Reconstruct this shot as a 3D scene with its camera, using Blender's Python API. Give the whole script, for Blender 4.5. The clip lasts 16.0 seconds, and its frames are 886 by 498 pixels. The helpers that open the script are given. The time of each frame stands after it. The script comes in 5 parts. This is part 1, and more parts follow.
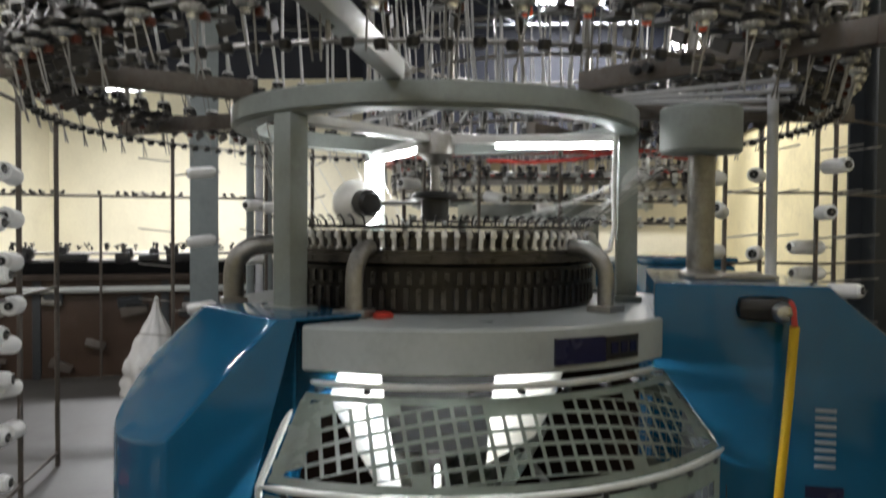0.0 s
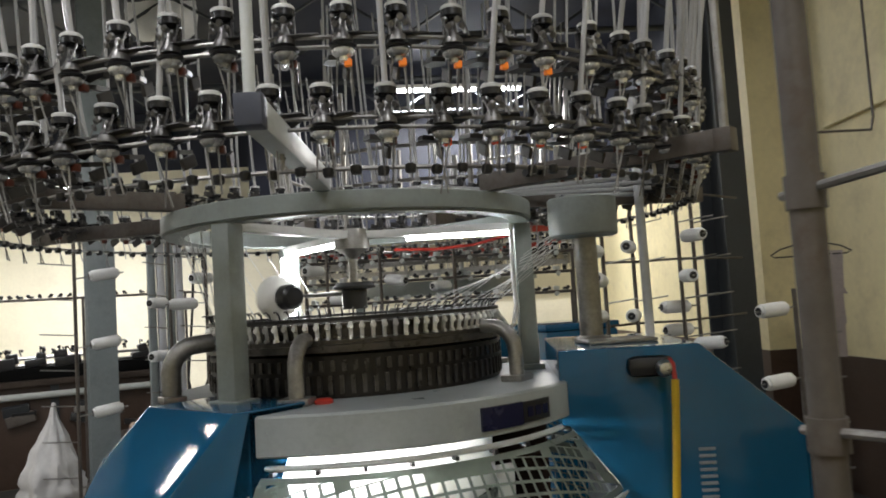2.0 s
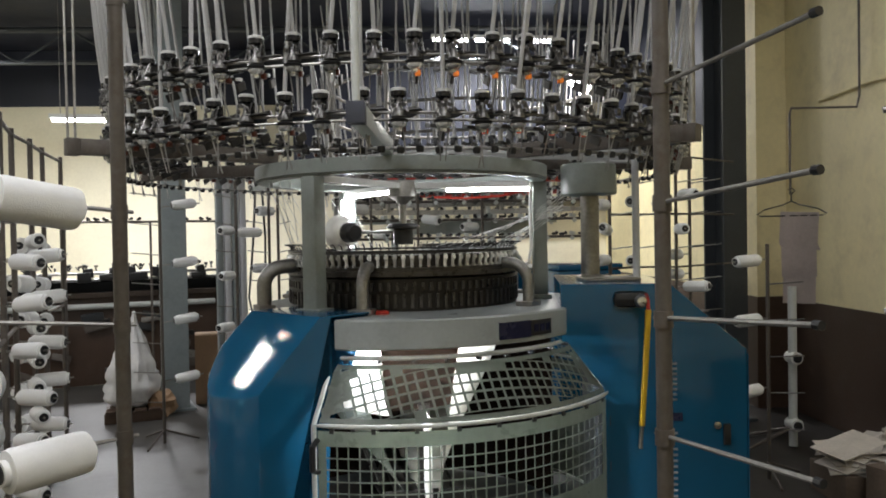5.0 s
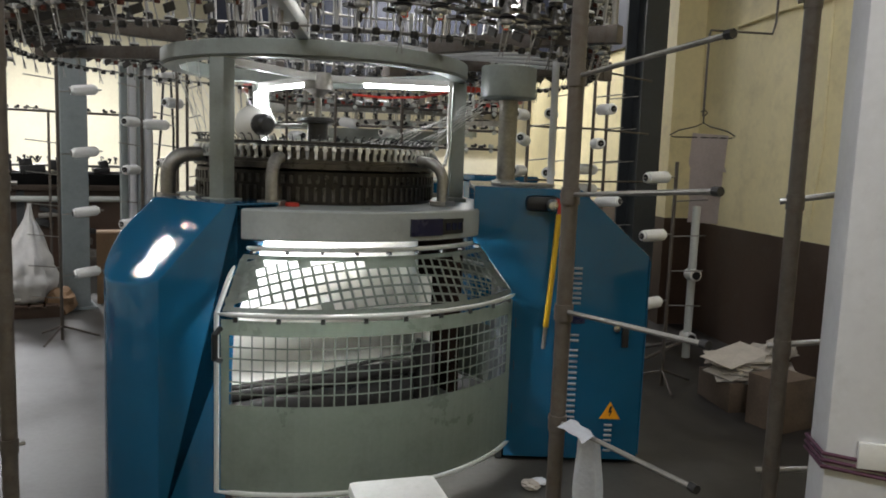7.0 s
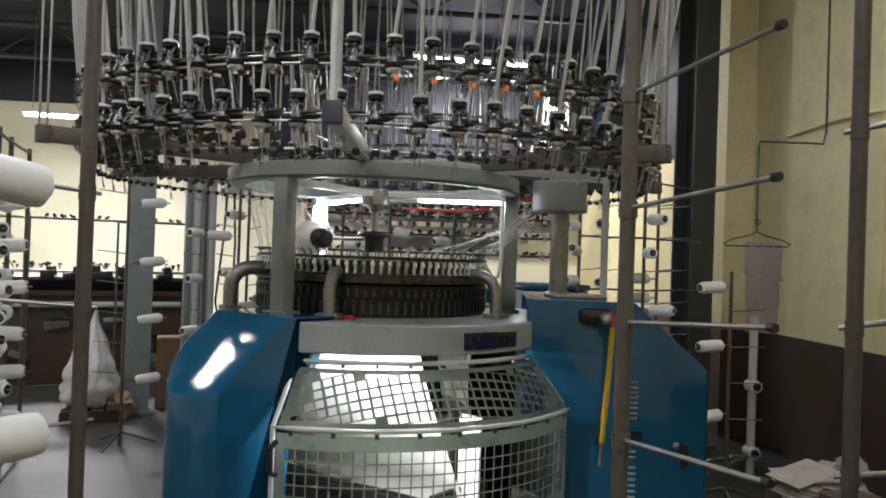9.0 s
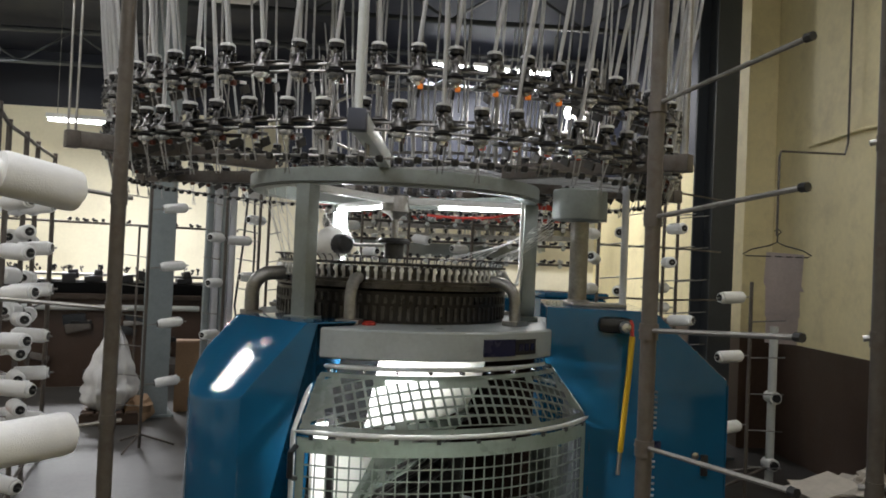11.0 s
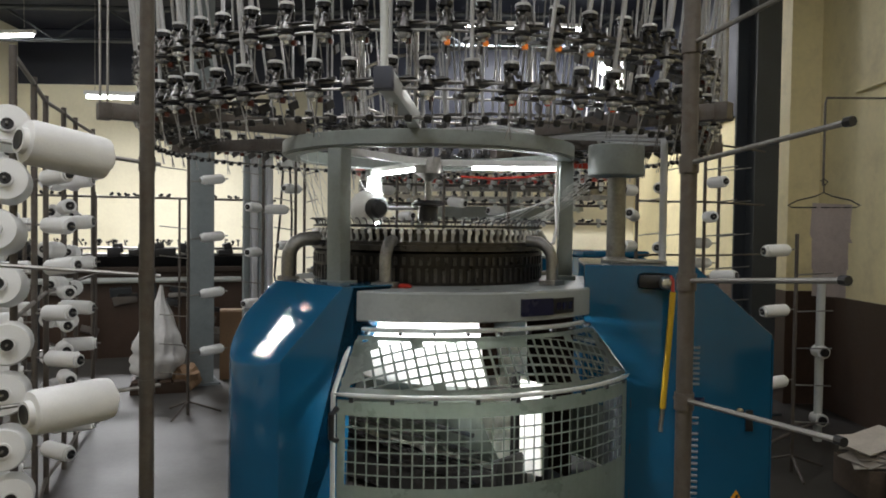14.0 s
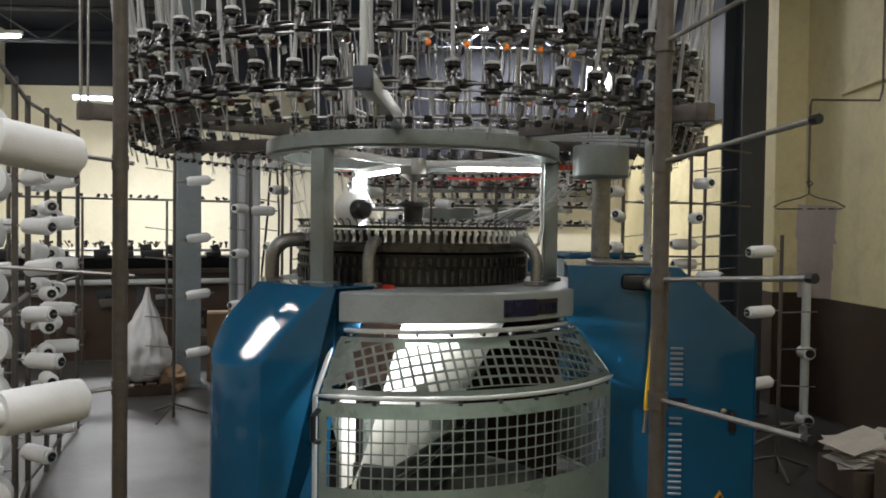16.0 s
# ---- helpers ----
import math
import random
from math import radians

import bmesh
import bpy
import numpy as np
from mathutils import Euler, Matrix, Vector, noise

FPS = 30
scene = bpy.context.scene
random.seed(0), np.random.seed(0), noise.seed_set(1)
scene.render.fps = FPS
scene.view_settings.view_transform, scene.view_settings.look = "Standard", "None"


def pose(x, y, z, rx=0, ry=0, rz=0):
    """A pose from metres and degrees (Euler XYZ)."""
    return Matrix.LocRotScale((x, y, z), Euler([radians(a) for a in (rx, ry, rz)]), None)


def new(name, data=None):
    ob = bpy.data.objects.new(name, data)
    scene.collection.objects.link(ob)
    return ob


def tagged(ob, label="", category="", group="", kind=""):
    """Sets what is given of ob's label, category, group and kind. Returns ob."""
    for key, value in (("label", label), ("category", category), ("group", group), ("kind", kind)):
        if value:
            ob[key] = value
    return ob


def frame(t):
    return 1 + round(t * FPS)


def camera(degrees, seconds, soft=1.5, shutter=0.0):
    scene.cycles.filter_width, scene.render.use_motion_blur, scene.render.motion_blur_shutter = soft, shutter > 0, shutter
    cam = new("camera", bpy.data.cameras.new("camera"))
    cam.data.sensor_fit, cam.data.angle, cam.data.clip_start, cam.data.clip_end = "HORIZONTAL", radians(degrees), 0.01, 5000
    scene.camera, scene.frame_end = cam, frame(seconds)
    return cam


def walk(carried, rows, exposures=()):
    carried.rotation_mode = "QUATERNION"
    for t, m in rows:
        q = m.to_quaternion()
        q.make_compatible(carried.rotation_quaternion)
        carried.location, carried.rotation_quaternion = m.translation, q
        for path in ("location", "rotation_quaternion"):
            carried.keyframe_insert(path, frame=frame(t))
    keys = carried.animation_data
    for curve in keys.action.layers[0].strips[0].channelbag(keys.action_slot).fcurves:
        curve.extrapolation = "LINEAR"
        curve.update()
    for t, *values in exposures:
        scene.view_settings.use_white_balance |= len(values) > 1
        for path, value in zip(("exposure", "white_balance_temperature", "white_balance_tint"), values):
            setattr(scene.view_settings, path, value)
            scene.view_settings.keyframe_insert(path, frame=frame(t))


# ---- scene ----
cam = camera(60.51, 16.0, soft=1.8, shutter=0.3)
PATH = [
    (0.0, 0.141, -2.836, 1.410, 4.13, -1.55, -0.46),
    (0.5, 0.129, -2.890, 1.461, 4.03, 5.51, -0.76),
    (1.0, 0.125, -2.895, 1.459, 6.31, 4.43, -0.42),
    (1.5, 0.106, -2.905, 1.461, 5.82, 4.11, 1.65),
    (2.0, 0.015, -3.132, 1.457, -4.64, 3.77, 3.61),
    (2.5, -0.001, -3.391, 1.499, -5.35, 2.43, 2.96),
    (3.0, 0.003, -3.606, 1.510, 0.25, 2.12, 1.44),
    (5.5, -0.090, -3.900, 1.450, -3.30, -1.42, 0.85),
    (6.0, -0.084, -3.893, 1.407, -3.66, -2.18, 0.48),
    (6.5, -0.066, -3.882, 1.406, -6.97, -5.43, -0.71),
    (7.0, -0.054, -3.868, 1.377, -8.78, -6.90, -2.09),
    (7.5, -0.059, -3.864, 1.398, -8.67, -6.71, -1.90),
    (8.0, -0.067, -3.864, 1.407, -7.62, -3.42, -1.72),
    (8.5, -0.072, -3.894, 1.418, -6.17, -1.17, -1.86),
    (9.0, -0.073, -3.910, 1.430, -4.97, 0.59, -1.97),
    (9.5, -0.072, -3.923, 1.425, -4.13, 0.91, -2.01),
    (10.0, -0.077, -3.925, 1.429, -4.59, 1.22, -2.31),
    (12.5, -0.111, -3.925, 1.411, -2.14, -0.69, -2.84),
    (13.0, -0.093, -3.902, 1.392, -2.15, -4.53, -2.66),
    (13.5, -0.076, -3.880, 1.396, -2.61, -4.02, -1.70),
    (14.0, -0.073, -3.896, 1.409, -0.87, -1.60, -0.74),
    (14.5, -0.068, -3.895, 1.410, -0.63, -1.29, -0.91),
    (15.0, -0.050, -3.888, 1.405, -1.78, -0.84, -1.35),
    (15.5, -0.038, -3.886, 1.404, -1.85, -1.25, -1.13),
    (16.0, -0.036, -3.889, 1.403, -1.46, -1.42, -0.75),
]
walk(cam, [(t, pose(x, y, z, 90 + p, r, w)) for t, x, y, z, w, p, r in PATH],
     exposures=[(0, 0.17), (1.5, 0.15), (2, 0.19), (3, 0.13), (5.5, 0.15), (7, 0.17), (9, 0.13), (10, 0.10), (12.5, -0.02), (14.5, -0.04), (16, 0.03)])

# ---- light ----
world = bpy.data.worlds.new("world")
scene.world = world
world.use_nodes = True
bg = world.node_tree.nodes["Background"]
bg.inputs[0].default_value = (0.5, 0.6, 0.8, 1)
bg.inputs[1].default_value = 0.001
scene.view_settings.exposure = 0.0

TUBE_POWER = 62.0


# ---- materials ----
def mat(name, color, rough=0.5, metal=0.0, vary=0.12, scale=6.0, bump=0.1, fine=60.0, dirt=None, dirt_amount=0.3,
        random_amount=0.0, spec=0.5, clear=0.0, sub=0.0):
    """A procedural surface: base colour with broad stains and fine grain, and a little relief."""
    m = bpy.data.materials.new(name)
    m.use_nodes = True
    nt = m.node_tree
    n, l = nt.nodes, nt.links
    bsdf = n["Principled BSDF"]
    bsdf.inputs["Metallic"].default_value = metal
    bsdf.inputs["Specular IOR Level"].default_value = spec
    bsdf.inputs["Coat Weight"].default_value = clear
    if sub:
        bsdf.inputs["Transmission Weight"].default_value = 0.0
    co = n.new("ShaderNodeTexCoord")
    big = n.new("ShaderNodeTexNoise")
    big.inputs["Scale"].default_value = scale
    big.inputs["Detail"].default_value = 6
    big.inputs["Roughness"].default_value = 0.65
    small = n.new("ShaderNodeTexNoise")
    small.inputs["Scale"].default_value = fine
    small.inputs["Detail"].default_value = 4
    l.new(co.outputs["Object"], big.inputs["Vector"])
    l.new(co.outputs["Object"], small.inputs["Vector"])
    ramp = n.new("ShaderNodeMapRange")
    ramp.inputs["From Min"].default_value = 0.3
    ramp.inputs["From Max"].default_value = 0.7
    ramp.inputs["To Min"].default_value = 1 - vary
    ramp.inputs["To Max"].default_value = 1 + vary
    l.new(big.outputs["Fac"], ramp.inputs["Value"])
    fineramp = n.new("ShaderNodeMapRange")
    fineramp.inputs["From Min"].default_value = 0.3
    fineramp.inputs["From Max"].default_value = 0.7
    fineramp.inputs["To Min"].default_value = 1 - vary * 0.5
    fineramp.inputs["To Max"].default_value = 1 + vary * 0.5
    l.new(small.outputs["Fac"], fineramp.inputs["Value"])
    mul = n.new("ShaderNodeMath")
    mul.operation = "MULTIPLY"
    l.new(ramp.outputs[0], mul.inputs[0])
    l.new(fineramp.outputs[0], mul.inputs[1])
    value = mul.outputs[0]
    if random_amount:
        info = n.new("ShaderNodeObjectInfo")
        rr = n.new("ShaderNodeMapRange")
        rr.inputs["To Min"].default_value = 1 - random_amount
        rr.inputs["To Max"].default_value = 1 + random_amount
        l.new(info.outputs["Random"], rr.inputs["Value"])
        mul2 = n.new("ShaderNodeMath")
        mul2.operation = "MULTIPLY"
        l.new(value, mul2.inputs[0])
        l.new(rr.outputs[0], mul2.inputs[1])
        value = mul2.outputs[0]
    tint = n.new("ShaderNodeMix")
    tint.data_type, tint.blend_type = "RGBA", "MULTIPLY"
    tint.inputs["Factor"].default_value = 1.0
    tint.inputs["A"].default_value = (*color, 1)
    l.new(value, tint.inputs["B"])
    out = tint.outputs["Result"]
    if dirt:
        spots = n.new("ShaderNodeTexNoise")
        spots.inputs["Scale"].default_value = scale * 2.7
        spots.inputs["Detail"].default_value = 8
        spots.inputs["Roughness"].default_value = 0.75
        l.new(co.outputs["Object"], spots.inputs["Vector"])
        sr = n.new("ShaderNodeMapRange")
        sr.inputs["From Min"].default_value = 0.5
        sr.inputs["From Max"].default_value = 0.75
        sr.inputs["To Max"].default_value = dirt_amount
        l.new(spots.outputs["Fac"], sr.inputs["Value"])
        mix = n.new("ShaderNodeMix")
        mix.data_type = "RGBA"
        l.new(sr.outputs[0], mix.inputs["Factor"])
        l.new(out, mix.inputs["A"])
        mix.inputs["B"].default_value = (*dirt, 1)
        out = mix.outputs["Result"]
    l.new(out, bsdf.inputs["Base Color"])
    rg = n.new("ShaderNodeMapRange")
    rg.inputs["From Min"].default_value = 0.3
    rg.inputs["From Max"].default_value = 0.7
    rg.inputs["To Min"].default_value = max(0.03, rough - min(0.1, rough * 0.5))
    rg.inputs["To Max"].default_value = min(1.0, rough + min(0.1, rough * 0.5))
    l.new(big.outputs["Fac"], rg.inputs["Value"])
    l.new(rg.outputs[0], bsdf.inputs["Roughness"])
    if bump:
        bp = n.new("ShaderNodeBump")
        bp.inputs["Strength"].default_value = bump
        bp.inputs["Distance"].default_value = 0.004
        l.new(small.outputs["Fac"], bp.inputs["Height"])
        l.new(bp.outputs[0], bsdf.inputs["Normal"])
    return m


def glow(name, color, strength):
    m = bpy.data.materials.new(name)
    m.use_nodes = True
    b = m.node_tree.nodes["Principled BSDF"]
    b.inputs["Base Color"].default_value = (*color, 1)
    b.inputs["Emission Color"].default_value = (*color, 1)
    b.inputs["Emission Strength"].default_value = strength
    return m


BLUE = mat("blue_paint", (0.009, 0.090, 0.182), 0.034, vary=0.08, scale=3, bump=0.03, fine=220, dirt=(0.03, 0.06, 0.09), dirt_amount=0.25)
GREY = mat("grey_green_paint", (0.29, 0.32, 0.30), 0.42, vary=0.08, scale=4, bump=0.04, dirt=(0.14, 0.14, 0.12), dirt_amount=0.35)
GREY_LIGHT = mat("light_grey_paint", (0.55, 0.57, 0.55), 0.4, vary=0.06, scale=4, bump=0.03, dirt=(0.25, 0.25, 0.22), dirt_amount=0.25)
BED = mat("bed_grey_paint", (0.36, 0.39, 0.39), 0.35, vary=0.07, scale=3, bump=0.03, dirt=(0.15, 0.15, 0.14), dirt_amount=0.3)
DOOR_GREEN = mat("door_grey_green_paint", (0.21, 0.235, 0.205), 0.32, vary=0.08, scale=3, bump=0.03, dirt=(0.1, 0.1, 0.09), dirt_amount=0.3)
DARK = mat("dark_oily_steel", (0.025, 0.023, 0.022), 0.35, metal=0.6, vary=0.3, scale=14, bump=0.2)
STEEL = mat("bright_steel", (0.55, 0.55, 0.54), 0.28, metal=1.0, vary=0.12, scale=10, bump=0.05)
STEEL_DULL = mat("dull_steel", (0.33, 0.32, 0.30), 0.45, metal=0.85, vary=0.2, scale=9, bump=0.1, dirt=(0.12, 0.09, 0.07), dirt_amount=0.5)
RUSTY = mat("brown_painted_pipe", (0.115, 0.10, 0.088), 0.5, metal=0.3, vary=0.2, scale=9, bump=0.1, dirt=(0.07, 0.04, 0.025), dirt_amount=0.6)
BLACK = mat("black_plastic", (0.014, 0.014, 0.015), 0.4, vary=0.15, scale=12, bump=0.05)
NAVY = mat("navy_display", (0.012, 0.014, 0.045), 0.25, vary=0.1, scale=5, bump=0.0)
WHITE_PLASTIC = mat("white_plastic", (0.72, 0.72, 0.70), 0.4, vary=0.06, scale=10, bump=0.02, dirt=(0.4, 0.38, 0.34), dirt_amount=0.3)
TUBE_WHITE = mat("milky_plastic_tube", (0.42, 0.42, 0.42), 0.35, vary=0.1, scale=5, bump=0.02)
YARN = mat("white_yarn", (0.85, 0.85, 0.84), 0.85, vary=0.05, scale=12, bump=0.4, fine=350)
YARN_LINE = mat("yarn_strand", (0.6, 0.6, 0.58), 0.9, vary=0.05, bump=0.0)
STEEL_WHITE = mat("polished_needle_steel", (0.80, 0.80, 0.80), 0.3, metal=0.25, vary=0.15, scale=30, bump=0.1)
GUIDE = mat("guide_steel", (0.84, 0.84, 0.83), 0.28, metal=0.2, vary=0.2, scale=20, random_amount=0.5)
CAM = mat("dark_cam_steel", (0.075, 0.07, 0.068), 0.32, metal=0.6, vary=0.4, scale=18)
FABRIC = mat("cream_knit_fabric", (0.82, 0.80, 0.74), 0.9, vary=0.04, scale=4, bump=0.3, fine=260)
DIM_AMBER = glow("dim_amber_lamp", (1.0, 0.12, 0.03), 0.06)
ORANGE = glow("amber_stop_lamp", (1.0, 0.25, 0.02), 0.16)
RED = mat("red_plastic", (0.42, 0.035, 0.022), 0.4, vary=0.1)
YELLOW = mat("yellow_tool_handle", (0.62, 0.40, 0.02), 0.4, vary=0.08, scale=8, bump=0.02)
WALL = mat("cream_wall_paint", (0.82, 0.72, 0.43), 0.7, vary=0.07, scale=0.9, bump=0.15, fine=25, dirt=(0.36, 0.29, 0.16), dirt_amount=0.4)
WALL_BACK = mat("pale_cream_wall_paint", (0.78, 0.73, 0.56), 0.7, vary=0.06, scale=0.8, bump=0.15, fine=25, dirt=(0.56, 0.50, 0.36), dirt_amount=0.35)
DADO = mat("brown_dado_paint", (0.062, 0.036, 0.024), 0.45, vary=0.2, scale=1.3, bump=0.1, dirt=(0.1, 0.075, 0.06), dirt_amount=0.4)
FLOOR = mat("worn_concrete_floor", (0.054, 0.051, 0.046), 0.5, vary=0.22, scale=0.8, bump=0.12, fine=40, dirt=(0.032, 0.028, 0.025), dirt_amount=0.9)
CEIL = mat("dark_blue_roof_sheet", (0.012, 0.015, 0.028), 0.6, vary=0.2, scale=1.0, bump=0.1)
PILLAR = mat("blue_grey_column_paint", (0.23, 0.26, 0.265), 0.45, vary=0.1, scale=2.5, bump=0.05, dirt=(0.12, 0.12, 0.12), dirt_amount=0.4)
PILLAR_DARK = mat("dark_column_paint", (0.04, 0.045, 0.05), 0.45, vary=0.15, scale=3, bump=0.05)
PIPE_WHITE = mat("white_painted_post", (0.62, 0.63, 0.66), 0.45, vary=0.06, scale=3, bump=0.04, dirt=(0.35, 0.33, 0.33), dirt_amount=0.3)
CARD = mat("grey_brown_card", (0.52, 0.46, 0.45), 0.85, vary=0.1, scale=6, bump=0.2)
PAPER = mat("waste_paper", (0.48, 0.44, 0.39), 0.85, vary=0.12, scale=6, bump=0.2, random_amount=0.2)
CARTON = mat("brown_carton", (0.30, 0.19, 0.11), 0.85, vary=0.12, scale=5, bump=0.1)
# darker carton tone for the boxes by the wall
CARTON_DARK = mat("dark_brown_carton", (0.13, 0.095, 0.07), 0.9, vary=0.2, scale=5, bump=0.1)
BAG = mat("white_plastic_bag", (0.62, 0.61, 0.60), 0.45, vary=0.1, scale=8, bump=0.6, fine=18)
LAMP = glow("fluorescent_tube", (0.95, 0.98, 1.0), 26.0)
NEAR_GLOW = glow("near_white_glow", (0.95, 0.98, 1.0), 30.0)
LAMP_BED = glow("bed_lamp_tube", (0.97, 0.98, 1.0), 340.0)
BED_FILL = glow("bed_fill_tube", (0.97, 0.98, 0.95), 60.0)
SLATE = mat("dark_slate_block", (0.05, 0.055, 0.075), 0.5, vary=0.1)
# near-black for the unlit inside of the fabric and for the needle bed
DEEP_BLACK = mat("deep_black", (0.006, 0.006, 0.006), 0.8, spec=0.1, vary=0.2, scale=8)
# shade colour of the slit board and the rear plate under the bed
UNLIT_BROWN = mat("unlit_brown", (0.009, 0.005, 0.0033), 0.9, spec=0.05, vary=0.2, scale=8)
WARN = mat("warning_yellow", (0.75, 0.33, 0.01), 0.5, vary=0.05)
CLOTH = mat("white_rag_cloth", (0.66, 0.68, 0.72), 0.9, vary=0.08, scale=9, bump=0.5, fine=120)
PURPLE = mat("purple_ribbon", (0.10, 0.04, 0.07), 0.8, vary=0.1)
WOOD = mat("dark_table_wood", (0.07, 0.055, 0.045), 0.9, spec=0.08, vary=0.2, scale=5, bump=0.1)



def shade_wall_side(m, x0, x1, color):
    """Paints shade into the floor colour on the wall side, with a ragged edge."""
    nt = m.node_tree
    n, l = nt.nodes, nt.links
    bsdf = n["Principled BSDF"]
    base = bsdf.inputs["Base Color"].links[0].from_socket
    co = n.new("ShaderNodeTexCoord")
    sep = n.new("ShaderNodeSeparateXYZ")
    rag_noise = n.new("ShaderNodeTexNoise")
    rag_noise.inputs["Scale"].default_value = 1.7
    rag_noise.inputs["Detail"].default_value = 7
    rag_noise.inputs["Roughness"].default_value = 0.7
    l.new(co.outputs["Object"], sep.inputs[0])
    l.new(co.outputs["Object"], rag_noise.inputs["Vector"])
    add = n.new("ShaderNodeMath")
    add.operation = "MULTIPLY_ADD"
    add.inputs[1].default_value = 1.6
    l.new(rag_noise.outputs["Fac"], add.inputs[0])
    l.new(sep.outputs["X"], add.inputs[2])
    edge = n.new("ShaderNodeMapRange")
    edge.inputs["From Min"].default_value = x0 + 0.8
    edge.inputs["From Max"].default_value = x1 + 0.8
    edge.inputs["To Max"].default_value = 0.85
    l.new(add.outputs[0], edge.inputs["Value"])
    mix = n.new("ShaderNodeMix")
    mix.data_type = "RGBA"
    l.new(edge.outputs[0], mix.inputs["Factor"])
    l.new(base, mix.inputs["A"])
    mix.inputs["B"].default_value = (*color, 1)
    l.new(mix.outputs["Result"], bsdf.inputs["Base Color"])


shade_wall_side(FLOOR, 1.0, 1.9, (0.019, 0.016, 0.014))


# ---- mesh helpers ----
def box(bm, sx, sy, sz, m=None, bevel=0.0):
    r = bmesh.ops.create_cube(bm, size=1.0)
    v = r["verts"]
    bmesh.ops.scale(bm, vec=(sx, sy, sz), verts=v)
    if bevel:
        e = list({e for q in v for e in q.link_edges})
        r2 = bmesh.ops.bevel(bm, geom=e, offset=bevel, segments=2, affect="EDGES", profile=0.6)
        v = list({q for fc in r2["faces"] for q in fc.verts} | {q for q in v if q.is_valid})
    if m is not None:
        bmesh.ops.transform(bm, matrix=m, verts=v)
    return v


def rod(bm, a, b, r, seg=8, r2=None):
    """A round bar from a to b."""
    a, b = Vector(a), Vector(b)
    d = b - a
    m = Matrix.Translation((a + b) / 2) @ d.to_track_quat("Z", "Y").to_matrix().to_4x4()
    bmesh.ops.create_cone(bm, cap_ends=True, segments=seg, radius1=r, radius2=r if r2 is None else r2, depth=d.length, matrix=m)


def tube(bm, pts, r, seg=8, closed=False):
    """A round bar bent along a line of points."""
    pts = [Vector(p) for p in pts]
    rings = []
    n = len(pts)
    up = None
    for i, p in enumerate(pts):
        a = pts[i - 1] if (i or closed) else p
        b = pts[(i + 1) % n] if (i < n - 1 or closed) else p
        d = (b - a).normalized()
        if up is None:
            up = d.orthogonal().normalized()
        up = (up - d * up.dot(d)).normalized()
        side = d.cross(up)
        rings.append([bm.verts.new(p + (up * math.cos(k * math.tau / seg) + side * math.sin(k * math.tau / seg)) * r) for k in range(seg)])
    for i in range(n if closed else n - 1):
        a, b = rings[i], rings[(i + 1) % n]
        for k in range(seg):
            bm.faces.new((a[k], a[(k + 1) % seg], b[(k + 1) % seg], b[k]))
    if not closed:
        bm.faces.new(list(reversed(rings[0])))
        bm.faces.new(rings[-1])


def lathe(bm, profile, seg=24, a0=0.0, a1=360.0, m=None):
    """Turns a closed profile of (radius, height) round the z axis."""
    full = abs(a1 - a0 - 360) < 1e-6
    steps = seg if full else seg + 1
    rings = []
    for i in range(steps):
        a = radians(a0 + (a1 - a0) * i / seg)
        rings.append([bm.verts.new((r * math.cos(a), r * math.sin(a), z)) for r, z in profile])
    n = len(profile)
    for i in range(seg):
        p, q = rings[i], rings[(i + 1) % steps]
        for k in range(n):
            bm.faces.new((p[k], q[k], q[(k + 1) % n], p[(k + 1) % n]))
    if not full:
        bm.faces.new(list(reversed(rings[0])))
        bm.faces.new(rings[-1])
    if m is not None:
        bmesh.ops.transform(bm, matrix=m, verts=[v for r in rings for v in r])


def spun(bm, profile, seg=16, m=None):
    """Turns an open profile from axis to axis: a knob, wheel or cone."""
    rings = []
    for r, z in profile:
        if r < 1e-6:
            rings.append([bm.verts.new((0, 0, z))])
        else:
            rings.append([bm.verts.new((r * math.cos(k * math.tau / seg), r * math.sin(k * math.tau / seg), z)) for k in range(seg)])
    for p, q in zip(rings, rings[1:]):
        for k in range(seg):
            j = (k + 1) % seg
            vs = [p[0], q[j], q[k]] if len(p) == 1 else [p[k], p[j], q[0]] if len(q) == 1 else [p[k], p[j], q[j], q[k]]
            if len(set(vs)) > 2:
                bm.faces.new(vs)
    if m is not None:
        bmesh.ops.transform(bm, matrix=m, verts=[v for r in rings for v in r])


def prism(bm, outline, depth, m=None):
    """A flat outline (x, y) given thickness along z, centred."""
    lo = [bm.verts.new((x, y, -depth / 2)) for x, y in outline]
    hi = [bm.verts.new((x, y, depth / 2)) for x, y in outline]
    n = len(outline)
    bm.faces.new(list(reversed(lo)))
    bm.faces.new(hi)
    for k in range(n):
        bm.faces.new((lo[k], lo[(k + 1) % n], hi[(k + 1) % n], hi[k]))
    if m is not None:
        bmesh.ops.transform(bm, matrix=m, verts=lo + hi)


def finish(bm, name, material, smooth=40):
    bmesh.ops.recalc_face_normals(bm, faces=bm.faces)
    me = bpy.data.meshes.new(name)
    bm.to_mesh(me)
    bm.free()
    me.materials.append(material)
    if smooth:
        me.shade_smooth()
        me.set_sharp_from_angle(angle=radians(smooth))
    return me


def part(name, bm, material, parent, label="", smooth=40):
    ob = new(name, finish(bm, name, material, smooth))
    ob.parent = parent
    if label:
        ob["label"] = label
    return ob


def shared(name, mesh, parent, m):
    """One more piece on a mesh that others use too."""
    ob = new(name, mesh)
    ob.parent = parent
    ob.matrix_basis = m
    return ob


